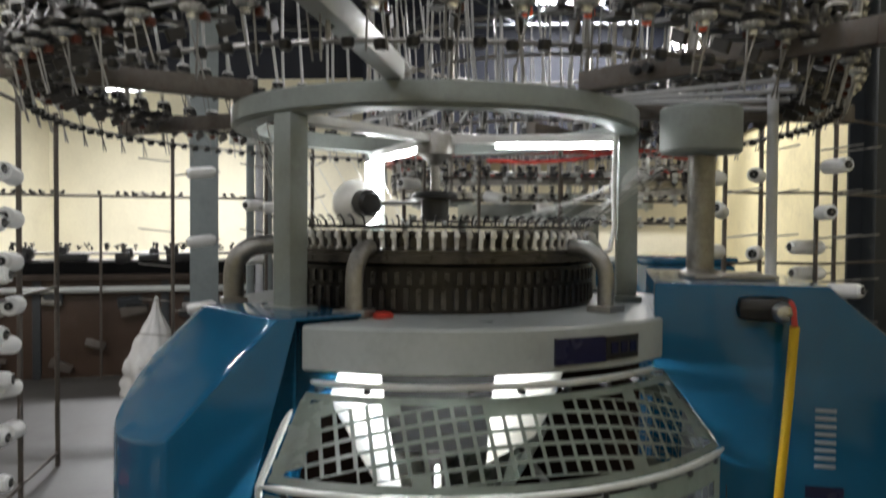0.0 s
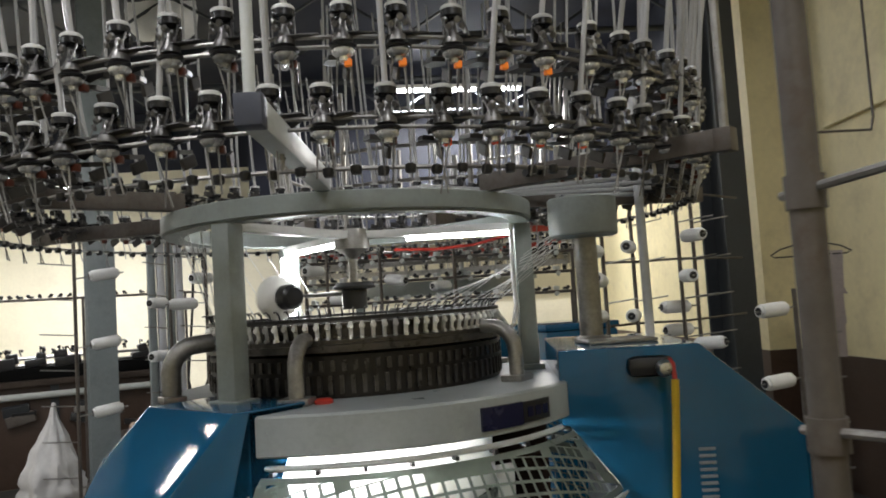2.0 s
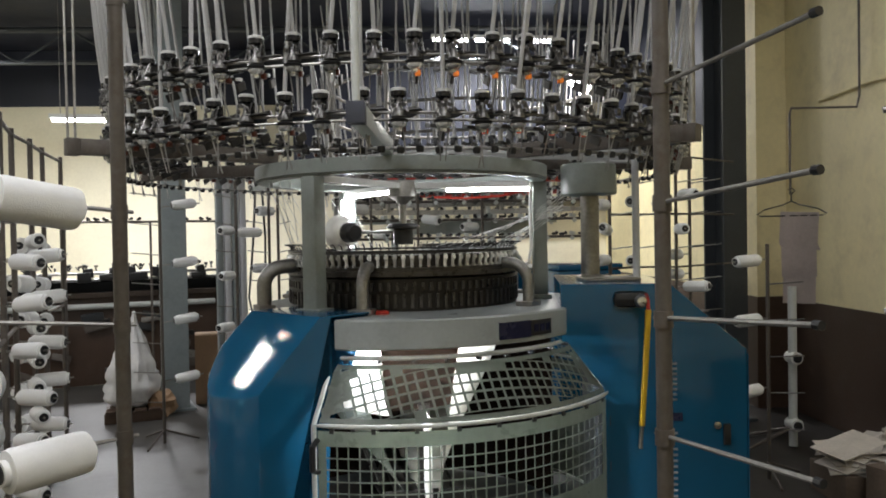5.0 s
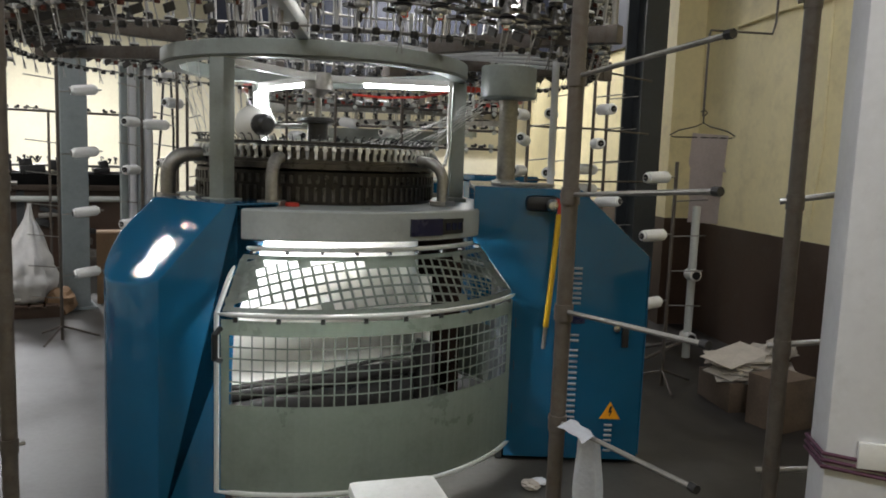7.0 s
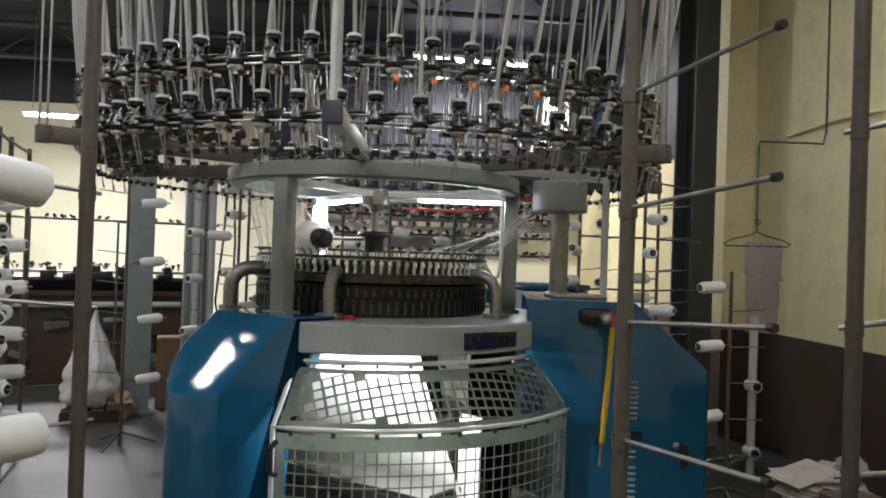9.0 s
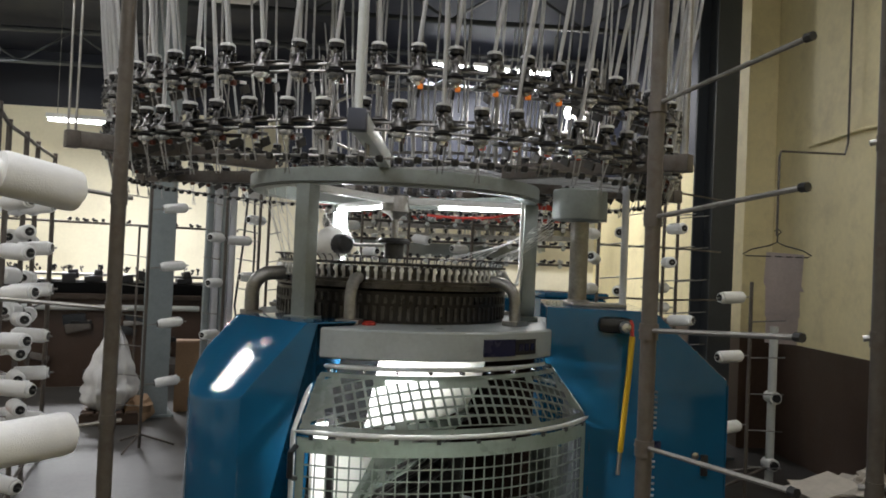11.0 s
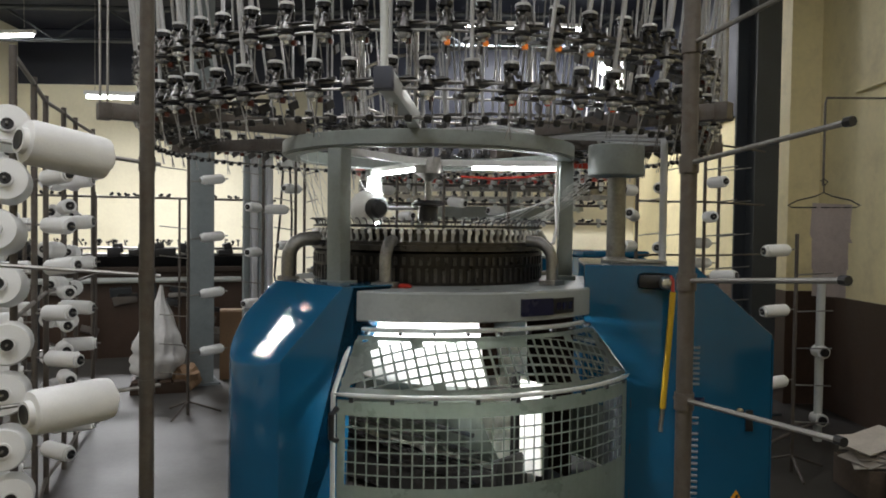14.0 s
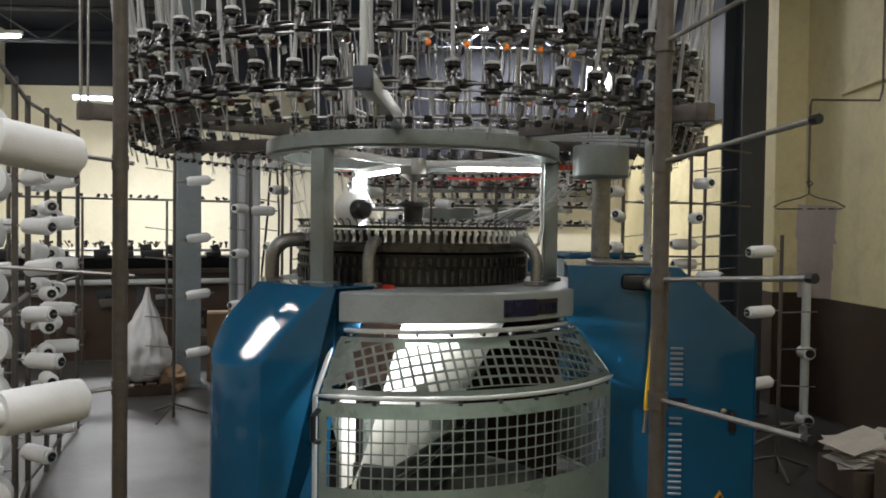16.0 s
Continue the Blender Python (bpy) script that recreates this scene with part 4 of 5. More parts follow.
for z, d in ((2.02, (-0.55, -0.5, 0)), (1.545, (-0.8, -0.6, 0)), (1.29, (-0.9, -0.5, 0)), (1.038, (-0.8, -0.6, 0)), (0.72, (-0.9, -0.5, 0))):
    peg(left_pole, z, d, 0.30, rise=0.03 if z > 1.1 else -0.01)
cone((-0.905, -2.345, 1.575), (0.125, 0.15, -0.028), label="large white yarn cone on a creel pole peg")
cone((-0.895, -2.345, 1.018), (0.12, 0.15, 0.004), label="large white yarn cone on a creel pole peg")

# third pole and white post near the path
far_pole = creel_post(0.92, -2.41, 0.0, 3.6, 0.0165, RUSTY, "brown steel creel pole with short empty pegs")
for z in (1.72, 1.31, 1.0, 0.72):
    peg(far_pole, z, (0.30, -0.16, 0), 0.13, 0.0065, 0.03)
post = thing("square_post", "pale grey square post tied with a purple ribbon", "post", pose(0.955, -2.60, 0, 0, 0, -22))
bm = bmesh.new()
box(bm, 0.115, 0.115, 3.6, pose(0, 0, 1.8), 0.006)
part("shaft", bm, PIPE_WHITE, post)
bm = bmesh.new()
for k, z in enumerate((0.83, 0.842, 0.855)):
    tube(bm, [(-0.063, -0.063, z), (0.063, -0.063, z - 0.012), (0.063, 0.063, z - 0.02), (-0.063, 0.063, z - 0.008)], 0.0045, 6, closed=True)
part("ribbon", bm, PURPLE, post, "purple ribbon wound round the post")
bm = bmesh.new()
box(bm, 0.05, 0.012, 0.05, pose(0.02, -0.064, 0.86), 0.003)
part("switch_plate", bm, WHITE_PLASTIC, post)

# rag over the low peg
bm = bmesh.new()
rows = []
for j in range(15):
    s = j / 14
    row = []
    for i in range(9):
        u = i / 8
        fold = 0.010 * math.sin(u * 11 + s * 3) * (0.3 + s) + 0.006 * math.sin(s * 9 + u * 4)
        down = max(0.0, s - 0.12)
        row.append(bm.verts.new((-0.045 + 0.09 * u + 0.012 * s * math.sin(3 * u), fold - 0.022 * math.cos(min(s / 0.12, 1) * math.pi) * (1 if s < 0.12 else 1), 0.012 * math.sin(min(s / 0.12, 1) * math.pi) - down * 0.34)))
    rows.append(row)
for a, b in zip(rows, rows[1:]):
    for k in range(8):
        bm.faces.new((a[k], a[k + 1], b[k + 1], b[k]))
bmesh.ops.solidify(bm, geom=list(bm.faces), thickness=0.003)
rag = solid("rag", bm, CLOTH, "crumpled white rag hanging over a peg", "rag", smooth=70)
rag.matrix_basis = pose(0.431, -2.545, 0.869, 0, 0, -72)

# white stool in front of the machine, scrap on the floor
stool = thing("stool", "white plastic stool in front of the machine", "stool", pose(0.19, -1.72, 0, 0, 0, 8))
bm = bmesh.new()
box(bm, 0.28, 0.28, 0.05, pose(0, 0, 0.345), 0.022)
part("seat", bm, WHITE_PLASTIC, stool)
for sx in (-1, 1):
    for sy in (-1, 1):
        bm = bmesh.new()
        rod(bm, (sx * 0.135, sy * 0.135, 0.0), (sx * 0.105, sy * 0.105, 0.33), 0.017, 8, 0.021)
        part("leg", bm, WHITE_PLASTIC, stool)


def crumple(name, x, y, z, size, material, label, category, seed, flat=0.4):
    bm = bmesh.new()
    bmesh.ops.create_icosphere(bm, subdivisions=3, radius=1.0)
    for v in bm.verts:
        k = 1 + 0.35 * noise.noise(v.co * 2.3 + Vector((seed, 0, 0))) + 0.2 * noise.noise(v.co * 6 + Vector((0, seed, 0)))
        v.co *= k
        v.co.z = max(-0.9, v.co.z)
    bmesh.ops.scale(bm, vec=(size, size * 0.8, size * flat), verts=bm.verts)
    lo = min(v.co.z for v in bm.verts)
    ob = solid(name, bm, material, label, category, smooth=20)
    ob.matrix_basis = pose(x, y, z - lo, 0, 0, seed * 37)
    return ob


crumple("paper_scrap", 0.83, -0.90, 0.0, 0.045, PAPER, "small crumpled paper scrap on the floor", "scrap", 3)
crumple("paper_scrap", 0.88, -0.86, 0.0, 0.035, CLOTH, "small crumpled paper scrap on the floor", "scrap", 5)


# left creel: a row of poles carrying many cones
def creel_frame(spots, z1, label):
    th = thing("yarn_creel", label, "creel", None)
    for k, (x, y) in enumerate(spots):
        bm = bmesh.new()
        rod(bm, (x, y, 0), (x, y, z1), 0.014, 10)
        part("pole", bm, RUSTY, th)
    for z in (0.08, 1.05, z1 - 0.03):
        bm = bmesh.new()
        tube(bm, [(x, y, z) for x, y in spots], 0.010, 8)
        part("rail", bm, RUSTY, th)
    return th


spots = [(-1.62, -1.06), (-1.86, -0.45), (-2.06, 0.05), (-2.16, 0.45), (-2.28, 0.85), (-2.42, 1.41)]
lf = creel_frame(spots, 2.06, "brown steel creel frame loaded with white cones")
lf2 = creel_frame([(x - 0.55, y + 0.15) for x, y in spots], 2.06, "brown steel creel frame loaded with white cones")
rc = random.Random(8)


def loaded(x, y, z0, z1, dz, d, mesh, skip=0.08):
    z = z0
    while z < z1:
        if rc.random() > skip:
            dv = Vector(d) + Vector((rc.uniform(-0.15, 0.15), rc.uniform(-0.15, 0.15), rc.uniform(-0.1, 0.06)))
            dv.normalize()
            cone(Vector((x, y, z)) + dv * 0.235, -dv, mesh, "white yarn cone packed on the creel frame")
            bm = bmesh.new()
            rod(bm, Vector((x, y, z)), Vector((x, y, z)) + dv * 0.26, 0.0045, 6)
            part("peg", bm, STEEL_DULL, lf)
        z += dz


loaded(-1.62, -1.06, 0.42, 1.75, 0.185, (0.35, -0.9, 0.12), SPOOL_BIG, 0.0)
loaded(-1.86, -0.45, 0.40, 1.75, 0.20, (0.9, -0.35, 0.05), SPOOL_SMALL)
loaded(-1.86, -0.45, 0.30, 1.75, 0.22, (-0.9, -0.35, 0.05), SPOOL)
loaded(-2.06, 0.05, 0.35, 1.8, 0.21, (0.95, 0.2, 0.05), SPOOL_SMALL)
loaded(-2.16, 0.45, 0.30, 1.8, 0.19, (0.1, -0.95, 0.1), SPOOL, 0.0)
loaded(-2.28, 0.85, 0.38, 1.7, 0.21, (0.2, -0.95, 0.1), SPOOL, 0.0)
loaded(-2.06, 0.05, 0.30, 1.8, 0.22, (-0.95, 0.0, 0.05), SPOOL_SMALL, 0.15)
loaded(-1.96, 0.0, 0.50, 1.66, 0.14, (0.45, -0.9, 0.0), SPOOL_SMALL, 0.1)
loaded(-2.61, 0.6, 0.40, 1.8, 0.2, (0.3, -0.9, 0.1), SPOOL, 0.1)
loaded(-2.83, 1.0, 0.40, 1.8, 0.2, (0.5, -0.8, 0.1), SPOOL, 0.1)


# light racks with single cones
def rack(x, y, z1, zs, d, label="thin brown rack pole with a few white cones", mesh=None, feet=True):
    th = thing("rack_pole", label, "rack", pose(x, y, 0), "rack poles")
    bm = bmesh.new()
    rod(bm, (0, 0, 0), (0, 0, z1), 0.011, 10)
    part("pole", bm, RUSTY, th)
    if feet:
        for k in range(3):
            bm = bmesh.new()
            a = radians(20 + 120 * k)
            rod(bm, (0, 0, 0.10), (0.24 * math.cos(a), 0.24 * math.sin(a), 0.012), 0.008, 6)
            part("foot", bm, RUSTY, th)
    dv = Vector(d).normalized()
    z = 0.3
    while z < z1 - 0.05:
        bm = bmesh.new()
        rod(bm, (0, 0, z), Vector((0, 0, z)) + dv * 0.2, 0.004, 6)
        part("peg", bm, STEEL_DULL, th)
        z += 0.215
    for zc, q in zs:
        qv = Vector(q).normalized()
        bm = bmesh.new()
        rod(bm, (0, 0, zc), Vector((0, 0, zc)) + qv * 0.25, 0.0045, 6)
        part("peg", bm, STEEL_DULL, th)
        cone(Vector((x, y, zc)) + qv * 0.225, -qv, mesh or SPOOL_SMALL)
    return th


W = (0.8, -0.6, 0.0)
rack(-1.86, 1.72, 1.95, [], (-0.9, -0.3, 0.1))
for z in (1.735, 1.31, 0.895, 0.465):
    cone((-1.775, 1.74, z), (0.85, 0.45, 0.12), SPOOL_SMALL)
    bm = bmesh.new()
    rod(bm, (-1.86, 1.72, z - 0.012), (-1.60, 1.83, z + 0.02), 0.005, 6)
    part("peg", bm, STEEL_DULL, lf)
rack(-1.06, 2.02, 2.0, [(1.89, (-0.7, -0.6, -0.1)), (1.69, (-0.5, -0.8, 0)), (1.26, (-0.7, -0.6, 0))], (0.6, -0.8, 0.1))
rack(-1.10, 1.86, 2.0, [(1.53, (-0.9, -0.3, 0))], (-0.6, -0.7, 0.1))
rack(-1.42, 2.2, 2.0, [(1.55, (-0.3, -0.9, 0)), (1.20, (-0.3, -0.9, 0)), (0.80, (-0.4, -0.8, 0))], (-0.6, -0.7, 0.1))
rack(1.24, 0.95, 2.0, [(1.66, (-0.5, -0.7, 0)), (1.49, (-0.4, -0.8, 0.1)), (1.31, (-0.5, -0.7, 0))], (0.6, -0.7, 0.1))
rack(1.46, 1.10, 2.0, [(1.68, (-0.4, -0.8, 0)), (1.30, (-0.4, -0.8, 0)), (0.9, (-0.4, -0.8, 0))], (0.6, -0.7, 0.1))
rack(1.70, 1.02, 2.05, [(1.72, (0.2, -0.9, 0)), (1.50, (-0.1, -0.95, 0)), (1.12, (0.6, -0.7, 0.05))], (0.8, -0.5, 0.1))
rack(1.83, 1.12, 2.05, [(1.33, (-0.9, -0.1, 0)), (1.02, (-0.9, -0.2, 0)), (1.20, (-0.9, -0.2, 0))], (0.8, -0.4, 0.1))
rack(2.06, 0.50, 1.40, [(1.31, (-0.95, -0.25, -0.05)), (0.96, (-0.95, -0.25, -0.05)), (0.55, (-0.95, -0.3, -0.1))], (0.7, -0.6, 0.1))
rack(0.55, 2.3, 2.0, [(1.55, (-0.7, -0.6, 0))], (0.8, -0.4, 0.1))
rack(-0.35, 2.2, 2.0, [(1.70, (-0.5, -0.7, 0)), (1.5, (0.5, -0.7, 0)), (1.3, (0.5, -0.7, 0))], (-0.5, -0.7, 0.1))
rack(0.02, 2.0, 2.0, [(1.62, (0.6, -0.6, -0.1)), (1.36, (0.3, -0.8, 0))], (-0.5, -0.7, 0.1))
for z in (1.98, 1.60, 1.25):
    bm = bmesh.new()
    tube(bm, [(1.24, 0.95, z), (1.46, 1.10, z), (1.70, 1.02, z), (1.83, 1.12, z), (2.3, 1.5, z)], 0.007, 6)
    solid("rack_rail", bm, RUSTY, "thin brown rail joining the rack poles", "rail", smooth=0)

# pale ribbed upright with a cross bar behind the leg cover
up = thing("ribbed_upright", "pale grey ribbed aluminium upright with cross bar", "upright", pose(-1.52, 2.46, 0, 0, 0, 22))
for k in range(4):
    bm = bmesh.new()
    box(bm, 0.052, 0.09, 2.0, pose(-0.093 + 0.062 * k, 0, 1.0), 0.012)
    part("rib", bm, PIPE_WHITE if k % 2 else PILLAR, up)
bm = bmesh.new()
box(bm, 0.52, 0.06, 0.08, pose(0.02, -0.08, 2.02), 0.006)
part("cross_bar", bm, GREY_LIGHT, up)
bm = bmesh.new()
tube(bm, [(0.20, -0.06, 1.98), (0.17, -0.08, 1.5), (0.12, -0.1, 1.0), (0.17, -0.1, 0.75), (0.26, -0.08, 1.0), (0.27, -0.06, 1.5), (0.25, -0.05, 1.95)], 0.009, 6)
part("cable_loop", bm, BLACK, up, "black hanging cable loop")

# white sack by the column
bm = bmesh.new()
prof = [(0.012, 0.90), (0.018, 0.85), (0.034, 0.77), (0.068, 0.67), (0.110, 0.55), (0.150, 0.42), (0.182, 0.29), (0.192, 0.18), (0.170, 0.06), (0.12, 0.0), (0.0, 0.0)]
spun(bm, [(0.0, 0.91)] + [((a[0] + (b[0] - a[0]) * q / 3) * 1.08, a[1] + (b[1] - a[1]) * q / 3) for a, b in zip(prof, prof[1:]) for q in range(3)] + [(0.0, 0.0)], 48)
for v in bm.verts:
    a = math.atan2(v.co.y, v.co.x)
    k = 1 + 0.09 * math.sin(7 * a + 5 * v.co.z) + 0.05 * math.sin(13 * a - 9 * v.co.z) + 0.16 * noise.noise(v.co * 7) + 0.12 * noise.noise(v.co * 19)
    v.co.x, v.co.y = v.co.x * k + 0.05 * (v.co.z - 0.3) * 0.6, v.co.y * k
sack = solid("plastic_sack", bm, BAG, "white plastic sack tied at the top by a column", "sack", smooth=70)
sack.matrix_basis = pose(-2.38, 2.58, 0.105) @ Matrix.Diagonal((1, 1, 0.87, 1))
pallet = thing("pallet", "low dark wooden pallet under a white sack", "pallet", pose(-2.38, 2.58, 0, 0, 0, 18))
for k in range(4):
    bm = bmesh.new()
    box(bm, 0.09, 0.42, 0.02, pose(-0.165 + 0.11 * k, 0, 0.095), 0.003)
    part("plank", bm, DADO, pallet)
for sy in (-0.16, 0.16):
    bm = bmesh.new()
    box(bm, 0.44, 0.06, 0.085, pose(0, sy, 0.0425), 0.003)
    part("bearer", bm, DADO, pallet)
crumple("brown_sack", -2.16, 2.62, 0.0, 0.13, CARTON, "crumpled brown sack beside the column", "sack", 7, 0.9)
bm = bmesh.new()
box(bm, 0.34, 0.3, 0.62, pose(0, 0, 0.31), 0.006)
box(bm, 0.34, 0.05, 0.006, pose(0, -0.1, 0.625))
cart = solid("carton", bm, CARTON, "brown cardboard carton standing behind the column", "carton", smooth=20)
cart.matrix_basis = pose(-1.86, 3.2, 0, 0, 0, 15)

# flat knitting bench at the back
bench = thing("flat_knitting_bench", "long dark bench with flat knitting carriages and clutter", "bench", pose(-3.65, 4.15, 0, 0, 0, 22))
bm = bmesh.new()
box(bm, 3.4, 0.55, 0.05, pose(0, 0, 0.93), 0.006)
part("top", bm, WOOD, bench)
bm = bmesh.new()
box(bm, 3.3, 0.04, 0.90, pose(0, -0.18, 0.455), 0.006)
part("front_panel", bm, DADO, bench)
for sx in (-1.55, -0.5, 0.6, 1.6):
    bm = bmesh.new()
    box(bm, 0.07, 0.45, 0.905, pose(sx, 0, 0.4525), 0.006)
    part("leg", bm, PILLAR_DARK, bench)
bm = bmesh.new()
box(bm, 3.3, 0.34, 0.11, pose(0, 0, 1.012), 0.01)
part("needle_bed", bm, DEEP_BLACK, bench, "black oily needle bed")
for z in (1.085, 1.15):
    bm = bmesh.new()
    rod(bm, (-1.7, -0.1, z), (1.7, -0.1, z), 0.014, 8)
    part("guide_rail", bm, STEEL_DULL, bench)
bm = bmesh.new()
rod(bm, (-1.6, -0.27, 0.82), (1.5, -0.27, 0.82), 0.03, 14)
part("cloth_beam", bm, GREY_LIGHT, bench)
rb = random.Random(21)
for cx in (-1.3, -0.95, -0.70, -0.2, 0.22, 0.45, 0.72, 1.0, 1.35):
    bm = bmesh.new()
    box(bm, rb.uniform(0.12, 0.26), 0.2, rb.uniform(0.05, 0.12), pose(cx, -0.08, 1.11, 0, rb.uniform(-6, 6), 0), 0.01)
    box(bm, rb.uniform(0.05, 0.12), 0.15, rb.uniform(0.08, 0.14), pose(cx + rb.uniform(-0.1, 0.1), -0.06, 1.15, 0, rb.uniform(-20, 20), 0), 0.01)
    car = part("carriage", bm, BLACK, bench, "black needle carriage with levers")
    for k in range(7):
        bm = bmesh.new()
        x, h = cx + rb.uniform(-0.16, 0.16), rb.uniform(0.0, 0.06)
        rod(bm, (x, -0.1 + rb.uniform(-0.06, 0.06), 1.18), (x + rb.uniform(-0.04, 0.04), -0.1, 1.2 + h), 0.007, 6)
        spun(bm, [(0, 0), (0.013, 0), (0.015, 0.012), (0, 0.02)], 8, pose(x, -0.12, 1.2 + h * 0.7, 70, 0, rb.uniform(0, 90)))
        part("lever", bm, BLACK, car)
for k in range(34):
    bm = bmesh.new()
    x, z = rb.uniform(-1.5, 1.55), rb.uniform(0.12, 0.84)
    box(bm, rb.uniform(0.08, 0.26), 0.06, rb.uniform(0.03, 0.12), pose(x, -0.235, z, rb.uniform(-15, 15), rb.uniform(-25, 25), 0), 0.01)
    part("fitting", bm, (BLACK, STEEL_DULL, RUSTY, PILLAR_DARK, RUSTY)[k % 5], bench)

rail = thing("hook_rail", "dark overhead rail with small yarn tensioners", "rail", pose(-3.0, 4.02, 0, 0, 0, 21))
bm = bmesh.new()
rod(bm, (-2.2, 0, 1.68), (1.3, 0, 1.68), 0.012, 8)
part("bar", bm, RUSTY, rail)
for sx in (-1.6, -0.5, 0.3, 1.2):
    bm = bmesh.new()
    rod(bm, (sx, 0, 0), (sx, 0, 1.68), 0.012, 8)
    part("upright", bm, RUSTY, rail)
tb = bmesh.new()
box(tb, 0.03, 0.05, 0.02, pose(0, 0, 0.025), 0.004)
spun(tb, [(0, 0), (0.014, 0), (0.016, 0.012), (0, 0.016)], 8, pose(0.0, -0.03, 0.03, 60, 0, 0))
tension_mesh = finish(tb, "tensioner", BLACK)
tb = bmesh.new()
box(tb, 0.04, 0.05, 0.03, pose(0, 0, 0.03), 0.004)
spun(tb, [(0, 0), (0.018, 0), (0.020, 0.02), (0, 0.024)], 8, pose(0.0, -0.03, -0.02, 60, 0, 0))
tension_pale = finish(tb, "tensioner", GREY_LIGHT)
for k in range(44):
    if rb.random() < 0.75:
        shared("tensioner", tension_mesh, rail, pose(-2.15 + 0.078 * k, 0, 1.68, 0, rb.uniform(-12, 12), rb.uniform(-40, 40)))

# second knitting machine behind
back = thing("knitting_machine", "another circular knitting machine standing behind with red edge", "knitting machine", pose(0.55, 4.2, 0))
bm = bmesh.new()
lathe(bm, [(1.30, 1.74), (1.36, 1.74), (1.36, 1.80), (1.30, 1.80)], 64)
part("feeder_ring", bm, STEEL_DULL, back)
bm = bmesh.new()
lathe(bm, [(1.40, 1.96), (1.44, 1.96), (1.44, 2.01), (1.40, 2.01)], 64)
part("red_band", bm, RED, back, "red painted band")
bm = bmesh.new()
lathe(bm, [(0.70, 1.50), (0.78, 1.50), (0.78, 1.62), (0.70, 1.62)], 48)
part("upper_ring", bm, GREY, back)
bm = bmesh.new()
lathe(bm, [(0.40, 1.03), (0.86, 1.03), (0.86, 1.15), (0.40, 1.15)], 48)
part("bed_ring", bm, GREY, back)
bm = bmesh.new()
lathe(bm, [(0.3, 1.15), (0.46, 1.15), (0.46, 1.40), (0.3, 1.40)], 48)
part("cam_drum", bm, DARK, back)
for az in (-60, 60, 180):
    bm = bmesh.new()
    box(bm, 0.08, 0.08, 0.37, turned(az, 0.74, 1.33))
    part("post", bm, GREY, back)
    bm = bmesh.new()
    box(bm, 0.5, 0.6, 1.14, turned(az, 0.95, 0.57), 0.03)
    part("leg_cover", bm, BLUE, back)
    bm = bmesh.new()
    box(bm, 0.66, 0.05, 0.06, turned(az - 25, 1.06, 1.65))
    part("feeder_arm", bm, GREY, back)
    bm = bmesh.new()
    rod(bm, polar(1.33, az - 25, 1.6), polar(1.33, az - 25, 2.6), 0.02, 8)
    part("feeder_post", bm, GREY_LIGHT, back)
for az in range(0, 360, 45):
    bm = bmesh.new()
    rod(bm, polar(1.36, az + 10, 1.7), polar(1.36, az + 10, 3.2), 0.022, 8)
    part("tall_post", bm, STEEL_DULL, back)
for z in (2.02, 2.22, 2.42, 2.70, 3.0):
    bm = bmesh.new()
    tube(bm, [polar(1.36, 7.5 * k, z) for k in range(48)], 0.016, 6, closed=True)
    part("rail", bm, STEEL_DULL, back)
for i in range(90):
    shared("yarn_tube", tubes[i % 4], back, turned(i * 4.0, 1.25 + 0.08 * (i % 3), 1.72 + 0.11 * (i % 4)) @ pose(0, 0, 0, 0, 3 - 2 * (i % 3), 0))
for i in range(144):
    f = shared("yarn_feeder", body_mesh, back, turned(i * 7.5, 1.31, (1.80, 2.02, 2.22)[i // 48]))
    shared("tensioner", mech_mesh, f, Matrix.Identity(4))
    shared("cap", cap_mesh, f, Matrix.Identity(4))
    shared("wheel", wheel_mesh, f, Matrix.Identity(4))
    shared("yarn_run", legs_mesh, f, Matrix.Identity(4))

# added sheet that darkens the background above the second machine
slab("end_wall_dark_sheet", -1.7, 2.7, 7.4, 7.46, 2.35, TOP, CEIL, label="dark sheet added high before the end wall", category="hoarding")

# blue cover of the next machine, seen past the cabinet
nc = thing("machine_cabinet", "blue cabinet of the neighbouring machine", "cabinet", pose(1.22, 1.85, 0, 0, 0, 12))
bm = bmesh.new()
box(bm, 0.5, 0.5, 1.21, pose(0, 0, 0.605), 0.02)
part("body", bm, BLUE, nc)
bm = bmesh.new()
box(bm, 0.52, 0.52, 0.045, pose(0, 0, 1.2345), 0.015)
part("lid", bm, BLUE, nc)
bm = bmesh.new()
box(bm, 0.43, 0.012, 1.08, pose(0, -0.257, 0.60), 0.005)
panel = part("door", bm, BLUE, nc)
bm = bmesh.new()
box(bm, 0.025, 0.02, 0.10, pose(0.16, -0.272, 0.80), 0.005)
part("handle", bm, BLACK, panel)

# wall side: conduit, bracket, hanger with card, pale vertical pipe
bm = bmesh.new()
tube(bm, [(3.06, 1.2, TOP), (3.06, 1.2, 2.4), (3.04, 1.2, 2.32), (2.53, 1.11, 2.30), (2.52, 1.11, 2.26), (2.52, 1.11, 1.72)], 0.008, 8)
solid("wall_conduit", bm, RUSTY, "thin brown conduit bracketed out from the wall", "conduit", "structure")
bm = bmesh.new()
tube(bm, [(3.085, 0.55, 2.45), (3.085, 1.1, 2.48), (3.085, 1.75, 2.46)], 0.012, 8)
tube(bm, [(3.085, 0.62, 2.44), (3.085, 0.60, 1.5), (3.085, 0.66, 1.0)], 0.008, 8)
solid("wall_cable", bm, WALL, "painted cable run on the wall", "cable", "structure")
